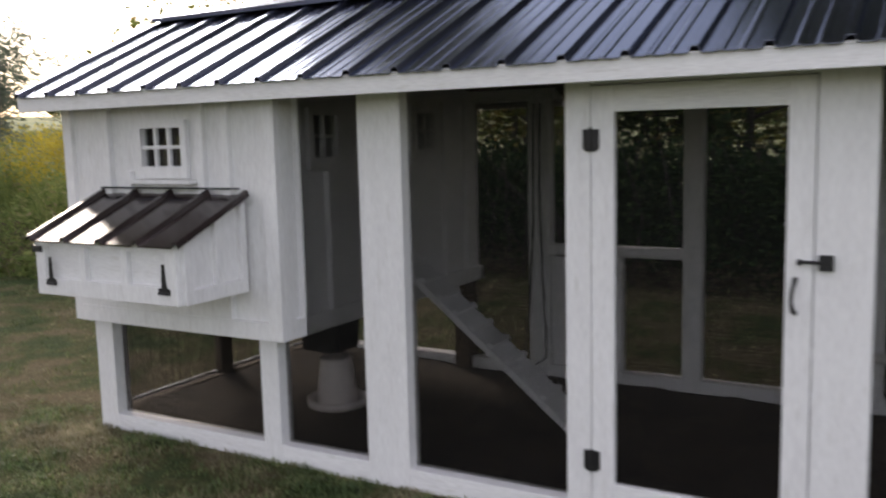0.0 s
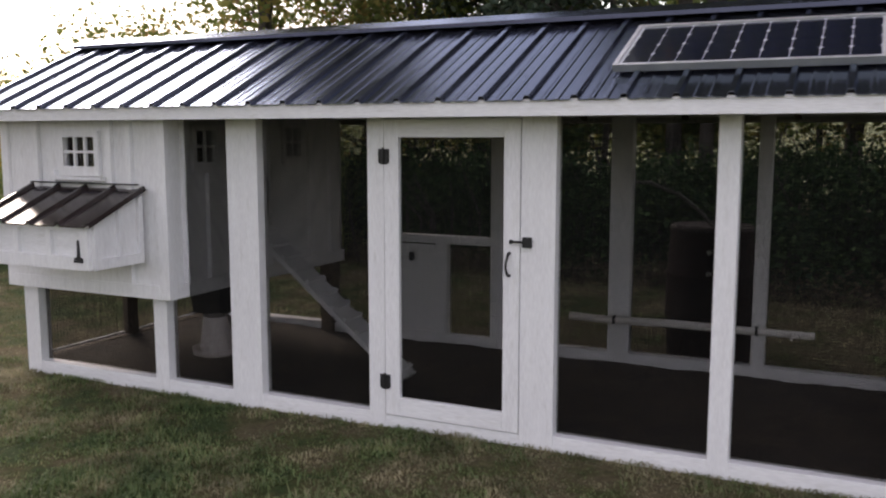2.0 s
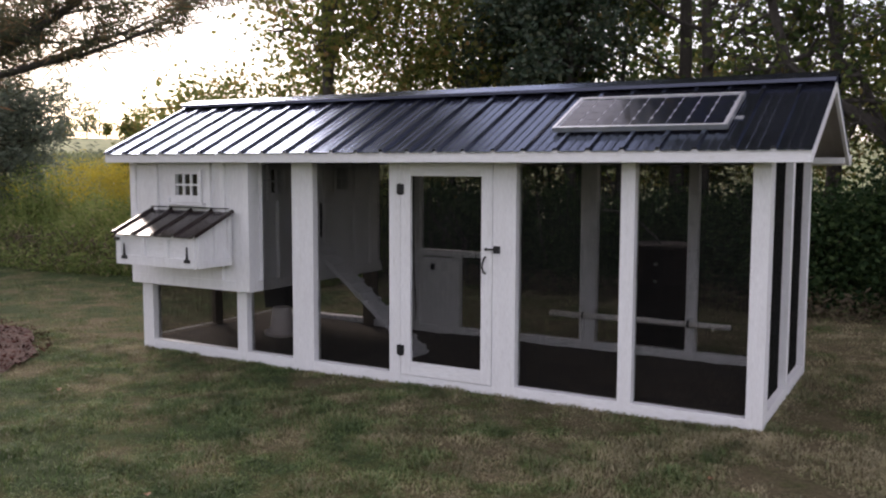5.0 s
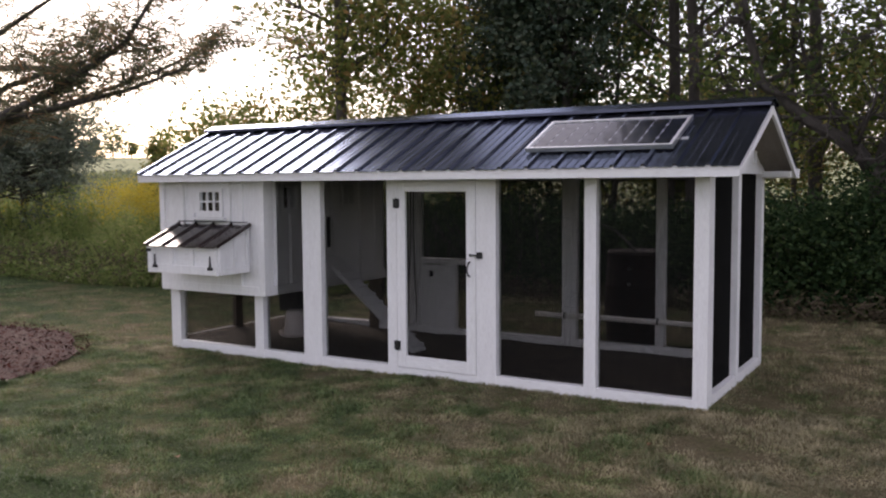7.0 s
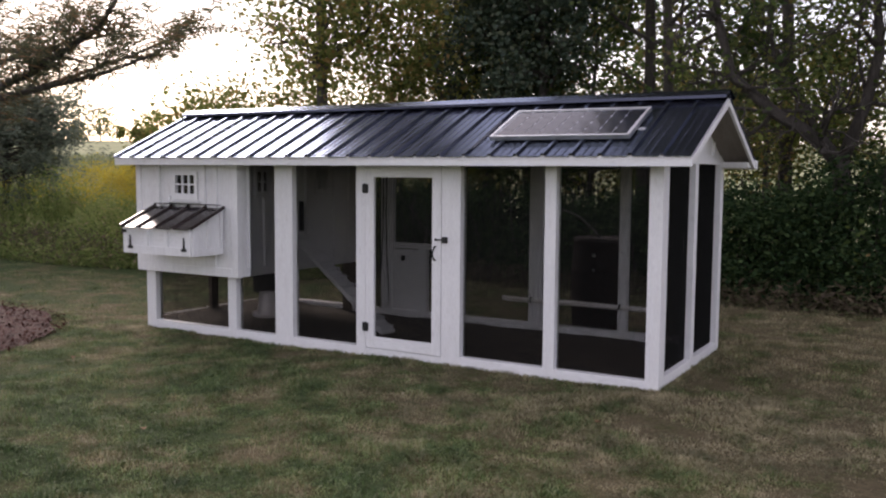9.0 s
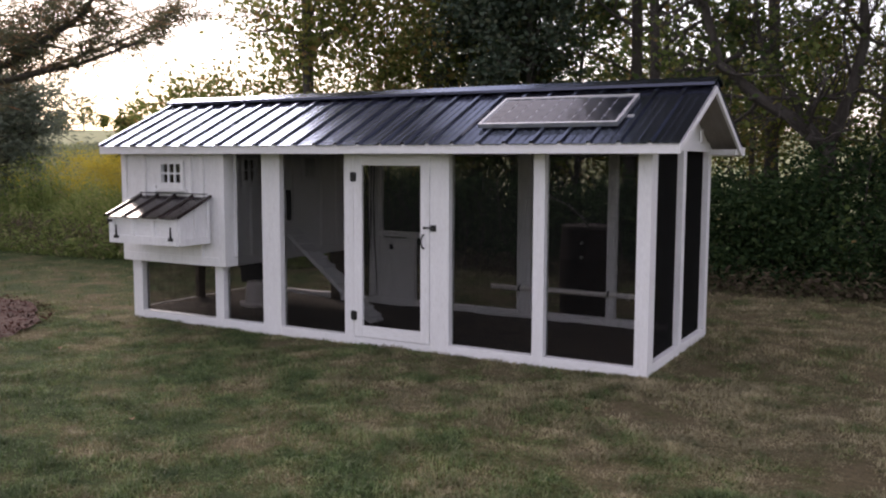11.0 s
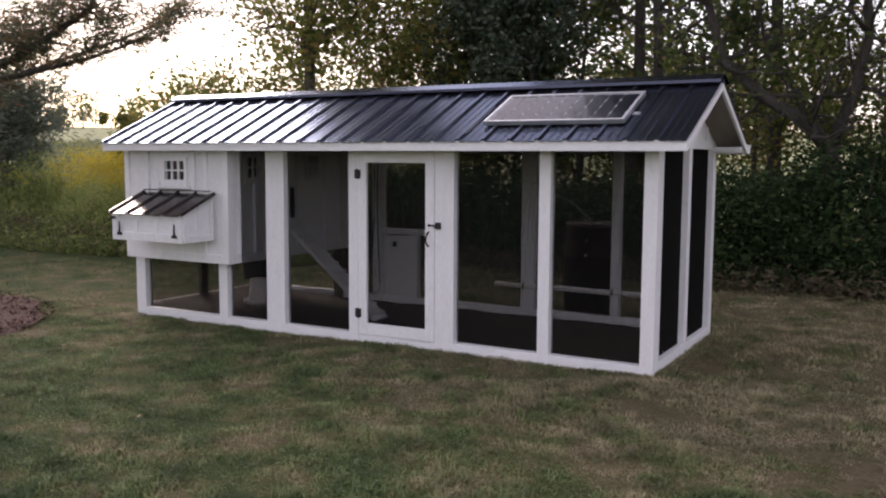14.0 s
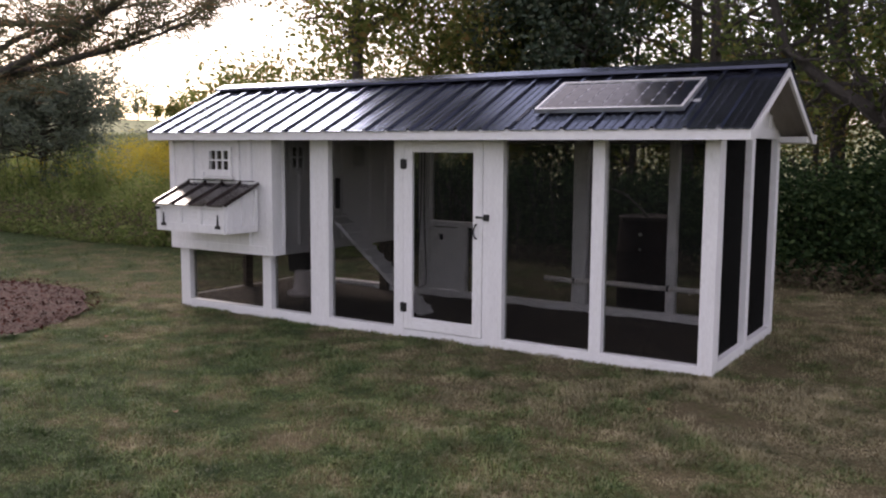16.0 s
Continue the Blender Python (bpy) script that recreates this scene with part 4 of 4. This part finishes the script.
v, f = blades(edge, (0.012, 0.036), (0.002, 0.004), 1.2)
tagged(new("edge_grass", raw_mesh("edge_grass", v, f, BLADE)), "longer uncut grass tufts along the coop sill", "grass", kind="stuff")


def leaf_cloud(centres, spread, per, size, fold=0.6, flat=0.6, wide=0.32):
    """Small leaves scattered round each centre: two triangles a leaf, creased along the middle."""
    c = np.repeat(np.asarray(centres), per, 0)
    n = len(c)
    p = c + rng.normal(0, 1, (n, 3)) * np.asarray(spread)
    a = rng.normal(0, 1, (n, 3)) * np.array([1, 1, flat])
    a /= np.linalg.norm(a, axis=1)[:, None]
    b = np.cross(a, rng.normal(0, 1, (n, 3)))
    b /= np.linalg.norm(b, axis=1)[:, None]
    nn = np.cross(a, b)
    ln = rng.uniform(*size, n)[:, None]
    v = np.empty((n, 4, 3))
    v[:, 0], v[:, 2] = p - a * ln / 2, p + a * ln / 2
    v[:, 1] = p + b * ln * wide + nn * ln * 0.1 * fold
    v[:, 3] = p - b * ln * wide + nn * ln * 0.1 * fold
    i = np.arange(n)[:, None] * 4
    return v.reshape(-1, 3), np.concatenate([i + np.array([[0, 1, 2]]), i + np.array([[0, 2, 3]])])


def limb(shape, start, way, length, radius, depth, tips, droop=0.0, wander=0.22, spread=0.75):
    """A crooked tapering limb with side branches; its twig ends are added to tips."""
    pts, p, d = [Vector(start)], Vector(start), Vector(way).normalized()
    steps = 6
    for k in range(steps):
        d = (d + Vector(rng.normal(0, wander, 3)) + Vector((0, 0, 0.06 - droop))).normalized()
        p = p + d * length / steps
        pts.append(p.copy())
    shape.tube(pts, [radius * (1 - 0.72 * k / steps) for k in range(steps + 1)], 7 if depth > 1 else 5)
    if depth == 0:
        tips.extend(pts[2:])
        return
    for k in range(2, steps + 1):
        for _ in range(2 if depth > 1 else 1 + (k % 2)):
            side = (d + Vector(rng.normal(0, spread, 3))).normalized()
            limb(shape, pts[k], side, length * rng.uniform(0.42, 0.62), radius * (1 - 0.72 * k / steps) * 0.62, depth - 1, tips, droop, wander, spread)
    tips.extend(pts[4:])


def crown_and_trunk(tree, shape, tips, per, spread, size, leaf, keep=0.6):
    t = np.array([tuple(q) for q in tips])
    t = t[rng.uniform(0, 1, len(t)) < keep]
    part("trunk", shape, BARK, tree, smooth=True)
    v, f = leaf_cloud(t, spread, per, size)
    part("crown", raw_mesh("crown", v, f, leaf), leaf, tree)


def broadleaf(x, y, height, radius, leaf, label, per=16, first=0.22, spread=0.3, size=(0.06, 0.12), lean=(0, 0), reach=0.34, keep=0.6):
    tree = thing("tree", label, "tree", "trees behind the coop", at=(x, y, -0.05))
    shape, tips = Shape(), []
    pts = [(0, 0, 0)]
    for k in range(1, 9):
        pts.append((lean[0] * k / 8 + rng.normal(0, 0.05), lean[1] * k / 8 + rng.normal(0, 0.05), height * k / 8))
    shape.tube(pts, [radius * (1.25 if k == 0 else 1 - 0.85 * k / 8) for k in range(9)], 10)
    n = 22 if height < 9 else 36
    for k in range(n):
        u = first + (1 - first) * k / n
        i = min(7, int(u * 8))
        a, b = Vector(pts[i]), Vector(pts[i + 1])
        p = a.lerp(b, u * 8 - i)
        az = k * 2.4 + rng.uniform(-0.4, 0.4)
        limb(shape, p, (math.cos(az), math.sin(az), rng.uniform(0.05, 0.6)), height * reach * (1.1 - 0.7 * u), radius * (1 - 0.8 * u) * 0.5, 1, tips, wander=0.2)
    crown_and_trunk(tree, shape, tips, per, spread, size, leaf, keep)
    return tree


THIN = "slender tree with thin yellow-green leaves lit from behind"
YOUNG = "young tree with yellow-brown leaves lit from behind"
EDGE_DARK, EDGE_LIGHT = "dark green tree in the woodland edge", "tree with yellow-green leaves in the woodland edge"
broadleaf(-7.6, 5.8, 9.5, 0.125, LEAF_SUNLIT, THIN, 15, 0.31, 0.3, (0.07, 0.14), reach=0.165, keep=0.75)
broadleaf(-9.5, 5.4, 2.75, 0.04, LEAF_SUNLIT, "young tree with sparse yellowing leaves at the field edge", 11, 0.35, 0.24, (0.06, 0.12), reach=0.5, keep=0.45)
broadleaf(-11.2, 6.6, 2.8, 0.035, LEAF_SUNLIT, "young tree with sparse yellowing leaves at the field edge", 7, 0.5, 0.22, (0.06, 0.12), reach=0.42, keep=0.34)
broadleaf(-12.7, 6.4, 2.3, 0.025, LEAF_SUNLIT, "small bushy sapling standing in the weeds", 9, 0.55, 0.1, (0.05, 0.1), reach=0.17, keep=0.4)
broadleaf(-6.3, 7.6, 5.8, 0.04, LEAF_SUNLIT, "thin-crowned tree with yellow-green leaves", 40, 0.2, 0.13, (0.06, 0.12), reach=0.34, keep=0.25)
broadleaf(-4.3, 6.9, 5.4, 0.05, LEAF, "leafy dark green tree behind the coop", 40, 0.16, 0.15, (0.07, 0.13), reach=0.17, keep=0.24)
broadleaf(-3.4, 7.4, 5.8, 0.06, LEAF, "leafy dark green tree behind the coop", 38, 0.16, 0.17, (0.07, 0.135), reach=0.22, keep=0.22)
broadleaf(-2.03, 6.9, 12.0, 0.095, LEAF, "straight dark-trunked tree with a dense crown", 34, 0.2, 0.16, (0.07, 0.14), reach=0.2, keep=0.22)
broadleaf(-0.9, 8.4, 8.0, 0.05, LEAF_LIGHT, EDGE_LIGHT, 34, 0.24, 0.13, (0.065, 0.13), reach=0.32, keep=0.16)
broadleaf(0.9, 9.0, 7.5, 0.05, LEAF_LIGHT, EDGE_LIGHT, 34, 0.18, 0.15, (0.065, 0.13), reach=0.3, keep=0.14)
broadleaf(3.9, 8.8, 9.0, 0.06, LEAF, EDGE_DARK, 30, 0.18, 0.18, (0.065, 0.13), reach=0.3, keep=0.12)
broadleaf(4.8, 7.4, 9.0, 0.07, LEAF, EDGE_DARK, 32, 0.12, 0.18, (0.065, 0.13), reach=0.3, keep=0.15)
for x, y, h in ((-3.4, 12.5, 9.0),):
    broadleaf(x, y, h, 0.07, LEAF, "dark leafy tree deeper in the woodland", 20, 0.08, 0.4, (0.1, 0.18), reach=0.24, keep=0.5)
# tall crowns over the run, mirrored in the roof
for x, y, h, r in ((-2.45, 7.3, 12.5, 0.15), (-0.5, 7.7, 13.0, 0.2), (1.7, 7.3, 13.0, 0.2)):
    broadleaf(x, y, h, 0.11, LEAF, "tall straight tree with its dense crown high above the run", 26, 0.44, 0.32, (0.11, 0.2), reach=r, keep=0.6)
# wood carried on round the open end: unseen tree added to block sky light
for x, y, h in ((7.6, 5.2, 10.0),):
    broadleaf(x, y, h, 0.1, LEAF, EDGE_DARK, 18, 0.06, 0.35, (0.12, 0.22), reach=0.26, keep=0.45)

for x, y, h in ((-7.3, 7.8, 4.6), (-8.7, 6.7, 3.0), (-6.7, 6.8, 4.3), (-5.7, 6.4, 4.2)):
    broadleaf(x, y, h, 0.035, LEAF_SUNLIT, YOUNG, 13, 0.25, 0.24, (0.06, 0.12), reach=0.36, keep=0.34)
for x, y, h in ((-3.75, 6.3, 5.6), (-4.75, 6.7, 5.2)):
    broadleaf(x, y, h, 0.1, CONIFER, "dense dark conifer overhanging behind the coop", 56, 0.5, 0.18, (0.06, 0.11), reach=0.24, keep=0.3)
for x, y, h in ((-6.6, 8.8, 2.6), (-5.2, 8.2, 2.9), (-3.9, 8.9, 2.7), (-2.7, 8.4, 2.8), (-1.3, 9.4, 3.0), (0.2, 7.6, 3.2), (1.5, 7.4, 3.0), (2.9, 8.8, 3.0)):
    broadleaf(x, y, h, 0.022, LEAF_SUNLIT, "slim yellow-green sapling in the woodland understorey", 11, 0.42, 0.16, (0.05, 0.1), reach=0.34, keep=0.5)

# the old forked tree at the end of the hedge
fork = thing("tree", "old forked tree with crooked spreading limbs and sparse leaves", "tree", "trees behind the coop", at=(0.55, 5.6, -0.05))
shape, tips = Shape(), []
shape.tube([(0, 0, 0), (0.0, 0.0, 0.6), (0.02, 0.02, 1.2), (-0.05, 0.0, 1.75)], [0.16, 0.12, 0.105, 0.105], 10)
for start, line, r in (((-0.05, 0, 1.7), [(-0.3, -0.05, 2.03), (-0.82, -0.1, 2.36), (-1.34, -0.1, 2.82), (-1.53, -0.15, 3.55), (-1.65, -0.1, 4.4)], 0.1),
                       ((-0.05, 0, 1.7), [(0.2, 0.05, 2.45), (0.32, 0.05, 3.05), (0.27, 0.1, 3.6), (0.35, 0.1, 4.6), (0.3, 0.2, 5.6)], 0.08),
                       ((0.0, 0, 1.35), [(0.35, 0.05, 1.55), (0.65, 0.1, 1.75), (1.1, 0.1, 2.2), (1.5, 0.2, 2.9)], 0.06),
                       ((-0.3, -0.05, 2.03), [(-0.55, 0.0, 2.62), (-0.85, 0.1, 2.9), (-1.0, 0.2, 3.7)], 0.045)):
    pts = [start] + line
    shape.tube(pts, [r * (1 - 0.6 * k / (len(pts) - 1)) for k in range(len(pts))], 8)
    for k in range(1, len(pts)):
        for _ in range(4):
            way = Vector(rng.normal(0, 1, 3)) + Vector((0, 0, 0.45))
            limb(shape, pts[k], way, rng.uniform(0.9, 1.8), r * 0.32, 1, tips, wander=0.3, spread=0.9)
crown_and_trunk(fork, shape, tips, 14, 0.12, (0.055, 0.11), LEAF_LIGHT, 0.13)


# hedge of rank shrubs and vines behind the run
def hedge(n, x0, x1, front, depth, low, high):
    p = np.stack([rng.uniform(x0, x1, n), rng.uniform(0, 1, n), rng.uniform(0, 1, n)], 1)
    out = []
    for x, u, w in p:
        t = high + 0.35 * noise.noise((x * 0.9, 0, 3)) + 0.25 * noise.noise((x * 2.7, u * 3, 8))
        y = front(x) + depth * u + 0.35 * noise.noise((x * 1.4, w * 2, 1)) + 0.25 * (w - 0.4) ** 2
        out.append((x, y, low + (t - low) * w))
    return np.array(out)


def hedge_front(x):
    return 4.75 if x > -0.5 else 4.75 - 0.13 * (x + 0.5) * (1 if x > -6 else 1)


def bush(name, x0, x1, n, per, high, leaf, label, depth=1.3):
    b = thing(name, label, "shrub", "hedge behind the run", at=((x0 + x1) / 2, 5.4, 0))
    c = hedge(n, x0, x1, hedge_front, depth, 0.12, high) - np.array([(x0 + x1) / 2, 5.4, 0])
    v, f = leaf_cloud(c, (0.16, 0.14, 0.1), per, (0.03, 0.095), wide=0.26)
    part("foliage", raw_mesh("foliage", v, f, leaf), leaf, b)
    for k in range(26):
        x, y = rng.uniform(x0, x1) - (x0 + x1) / 2, rng.uniform(-0.4, 0.5)
        st = Shape().tube([(x, y, -0.05), (x + rng.normal(0, 0.1), y + rng.normal(0, 0.08), high * 0.5), (x + rng.normal(0, 0.25), y + rng.normal(0, 0.2), high * rng.uniform(0.8, 1.15))], [0.016, 0.011, 0.005], 5)
        part("stem", st, BARK, b)


for k, (x0, x1, h, lf) in enumerate(((-9.0, -6.6, 1.3, LEAF_SUNLIT), (-6.8, -4.6, 1.15, VINE), (-4.8, -2.9, 1.22, VINE), (-3.1, -1.2, 1.2, VINE), (-1.4, 0.4, 1.3, VINE), (0.2, 2.0, 1.6, VINE), (1.8, 3.8, 1.8, VINE), (3.6, 6.0, 1.9, VINE))):
    bush("shrub", x0, x1, 620, 32, h, lf, "dense dark green shrub and vine growth" if lf is VINE else "light green leafy shrub at the field edge")


litter = np.stack([rng.uniform(-7, 5, 2600), np.zeros(2600), rng.uniform(0.0, 0.35, 2600) ** 1.5], 1)
litter[:, 1] = [hedge_front(x) - 0.1 + rng.uniform(-0.25, 0.5) for x in litter[:, 0]]
v, f = leaf_cloud(litter, 0.08, 5, (0.04, 0.12), wide=0.15)
tagged(new("hedge_litter", raw_mesh("hedge_litter", v, f, WEED_DRY)), "dead brown stems and litter at the foot of the hedge", "litter", kind="stuff")
DEAD = surface("dead_leaf", (0.16, 0.075, 0.035), (0.25, 0.13, 0.06), 0.7, scale=30)
for x, y, a in ((0.72, -3.52, 20), (-0.05, -1.05, 80), (-2.3, -2.6, 140), (1.9, -2.1, 250), (-4.4, -1.5, 310)):
    s = Shape()
    s.v = [(-0.03, 0, 0.004), (0, 0.022, 0.014), (0.034, 0, 0.006), (0, -0.02, 0.016), (0, 0, 0.002)]
    s.f = [(0, 4, 1), (4, 2, 1), (0, 3, 4), (3, 2, 4)]
    ob = part("fallen_leaf", s, DEAD)
    ob.matrix_world = pose(x, y, ground_height(x, y) + 0.028, 0, 8, a)
    tagged(ob, "curled brown fallen leaf lying on the lawn", "leaf", "fallen leaves")


# weeds at the field edge: stalks, leaves, goldenrod
def weed_band(n, x0, x1, y_of, depth, height):
    x = rng.uniform(x0, x1, n)
    y = np.array([y_of(a) for a in x]) + depth * rng.uniform(0, 1, n)
    return np.stack([x, y, np.zeros(n)], 1), height


def weed_front(x):
    return 3.22 + 0.12 * math.sin(x * 1.3) + (0.5 * (x + 9.5) if x > -9.5 else 0) * 0.4


base, _ = weed_band(24000, -19, -6.2, weed_front, 3.2, 1.3)
base[:, 2] = [ground_height(x, y) - 0.02 for x, y, _ in base]
u = np.clip((base[:, 1] - 3.05) / 1.3, 0.2, 1.12)
u = u * np.array([min(1.25, max(0.5, 0.92 + 0.75 * noise.noise((x * 0.8, y * 0.9, 4)) + 0.3 * noise.noise((x * 2.4, y * 2.4, 1)))) for x, y, _ in base])
v, f = blades(base, (0.45, 1.35), (0.005, 0.013), 0.7)
v = v.reshape(-1, 5, 3)
v[:, :, 2] = base[:, None, 2] + (v[:, :, 2] - base[:, None, 2]) * u[:, None]
tagged(new("weeds", raw_mesh("weeds", v.reshape(-1, 3), f, WEED)), "tall green and tan weeds along the field edge", "weeds", kind="stuff")
pts = base[::5].copy()
pts[:, 2] += rng.uniform(0.1, 1.0, len(pts)) * 1.15 * u[::5]
v, f = leaf_cloud(pts, 0.1, 11, (0.05, 0.14), wide=0.16)
tagged(new("weed_leaves", raw_mesh("weed_leaves", v, f, WEED)), "leafy tops of tall weeds", "weeds", kind="stuff")
low = base[u < 0.75][::4].copy()
low[:, 2] += rng.uniform(0.02, 0.5, len(low))
v, f = leaf_cloud(low, 0.09, 7, (0.04, 0.11), wide=0.16)
tagged(new("undergrowth", raw_mesh("undergrowth", v, f, WEED_DRY)), "brownish undergrowth at the foot of the weeds", "weeds", kind="stuff")
gold_c = np.stack([rng.normal(-10.35, 0.5, 150), rng.normal(4.05, 0.35, 150), rng.uniform(1.12, 1.58, 150)], 1)
gold_c = np.concatenate([gold_c, np.stack([rng.uniform(-15, -11.5, 10), rng.normal(4.4, 0.6, 10), rng.uniform(1.0, 1.25, 10)], 1)])
v, f = leaf_cloud(gold_c, 0.09, 50, (0.02, 0.05), wide=0.25)
tagged(new("goldenrod", raw_mesh("goldenrod", v, f, GOLD)), "yellow goldenrod plumes in bloom above the weeds", "wildflowers", kind="stuff")
# meadow beyond
far = np.stack([rng.uniform(-75, -8, 26000), rng.uniform(6, 60, 26000)], 1)
far = far[far[:, 0] < -0.55 * far[:, 1] - 3]
far = np.array([(x, y, ground_height(x, y)) for x, y in far])
MEADOW = leaf_material("meadow_grass", ((0.0, (0.11, 0.145, 0.065)), (0.5, (0.19, 0.22, 0.1)), (1.0, (0.28, 0.27, 0.15))), 0.3)
v, f = blades(far, (0.4, 0.8), (0.02, 0.06), 1.2)
tagged(new("meadow", raw_mesh("meadow", v, f, MEADOW)), "pale green meadow grass of the open field", "meadow", kind="stuff")

# trees on the far rise
for k in range(30):
    x = -235 + 7.5 * k + rng.uniform(-3, 3)
    y = 150 + 20 * math.sin(k * 1.7) + 0.35 * k * 2
    h = rng.uniform(3.5, 8.5)
    t = thing("far_tree", "distant hazy tree on the field horizon", "tree", "far trees", at=(x, y, ground_height(x, y)))
    part("trunk", Shape().tube([(0, 0, -0.3), (0, 0, h * 0.5)], [0.22, 0.12], 6), BARK, t)
    cs = np.stack([rng.normal(0, h * 0.2, 60), rng.normal(0, h * 0.2, 60), rng.uniform(0.25, 1.0, 60) * h], 1)
    v, f = leaf_cloud(cs, h * 0.06, 8, (0.5, 1.0))
    part("crown", raw_mesh("crown", v, f, LEAF_SUNLIT), LEAF_SUNLIT, t)


# ---- the pine over the mulch bed ----
pine = thing("pine_tree", "large pine with long drooping needled boughs over the mulch bed", "tree", at=(-7.3, -2.3, 0))
shape, tips = Shape(), []
shape.tube([(0, 0, -0.05), (0.02, 0, 1.5), (-0.02, 0.03, 4), (0, 0, 8)], [0.21, 0.17, 0.12, 0.04], 12)
boughs = [([(0, 0, 1.45), (2.44, -0.1, 1.89), (2.99, 0.03, 2.06), (3.43, 0.15, 2.23), (3.92, 0.31, 2.51), (4.15, 0.4, 2.85)], 0.046),
          ([(2.7, -0.03, 1.98), (3.25, 0.3, 2.12), (3.79, 0.46, 2.23), (4.16, 0.59, 2.35)], 0.028),
          ([(2.3, -0.1, 1.87), (2.6, 0.3, 2.3), (3.0, 0.5, 2.45), (3.6, 0.7, 2.55)], 0.028),
          ([(1.6, -0.08, 1.75), (2.1, 0.1, 2.4), (2.7, 0.3, 2.75), (3.3, 0.4, 3.0)], 0.035),
          ([(1.9, -0.09, 1.82), (2.5, 0.25, 2.0), (3.1, 0.55, 2.2), (3.7, 0.8, 2.4), (4.1, 1.0, 2.6)], 0.026),
          ([(0, 0, 2.5), (0.4, 1.2, 2.7), (0.8, 2.0, 2.75), (0.9, 2.5, 2.7)], 0.05)]
for n_bough, (line, r) in enumerate(boughs):
    many = 5
    shape.tube(line, [r * (1 - 0.75 * k / (len(line) - 1)) for k in range(len(line))], 8)
    for k in range(1, len(line)):
        a, b = Vector(line[k - 1]), Vector(line[k])
        if a.length < 0.8 and k == 1:
            a = a.lerp(b, 0.55)
        for j in range(many):
            p = a.lerp(b, (j + 0.5) / many)
            way = (b - a).normalized() * 0.8 + Vector(rng.normal(0, 0.6, 3))
            if n_bough < 5:
                way.z = abs(way.z)
            limb(shape, p, way, rng.uniform(0.3, 0.75), 0.0045, 0, tips, wander=0.18)
for k in range(14):
    az, z = k * 2.4, 3.7 + k * 0.3
    limb(shape, (0, 0, z), (math.cos(az), math.sin(az), 0.15), 2.6 - 0.12 * k, 0.05, 1, tips)
part("trunk", shape, BARK, pine, smooth=True)
t = np.array([tuple(q) for q in tips])
t = t[(t[:, 0] < 2.0) | (t[:, 2] > 1.85)]
v, f = leaf_cloud(t, (0.05, 0.05, 0.035), 22, (0.08, 0.15))
v = v.reshape(-1, 4, 3)
mid = (v[:, 0] + v[:, 2]) / 2
for k in (1, 3):
    v[:, k] = mid + (v[:, k] - mid) * 0.13
part("needles", raw_mesh("needles", v.reshape(-1, 3), f, NEEDLE), NEEDLE, pine)


# ---- the young pine among the weeds ----
young = thing("pine_tree", "young pine with haze-paled grey-green tufted boughs among the weeds", "tree", at=(-15.0, 4.9, 0))
shape, tips = Shape(), []
shape.tube([(0, 0, -0.05), (0.05, 0, 1.4), (0.0, 0.05, 2.1), (0.1, 0, 2.9)], [0.08, 0.06, 0.04, 0.012], 9)
for k in range(60):
    az, z = k * 2.4, 1.25 + 1.45 * k / 60
    reach = 1.5 * (1.0 - 0.3 * (k / 60) ** 2) * rng.uniform(0.45, 1.25)
    limb(shape, (0.03, 0, z), (math.cos(az), math.sin(az), 0.12), reach, 0.025, 1, tips, wander=0.14, spread=0.5)
part("trunk", shape, BARK, young, smooth=True)
t = np.array([tuple(q) for q in tips])
t = t[rng.uniform(0, 1, len(t)) < 0.75]
v, f = leaf_cloud(t, (0.13, 0.13, 0.07), 12, (0.12, 0.2))
v = v.reshape(-1, 4, 3)
mid = (v[:, 0] + v[:, 2]) / 2
for k in (1, 3):
    v[:, k] = mid + (v[:, k] - mid) * 0.3
part("needles", raw_mesh("needles", v.reshape(-1, 3), f, PINE), PINE, young)
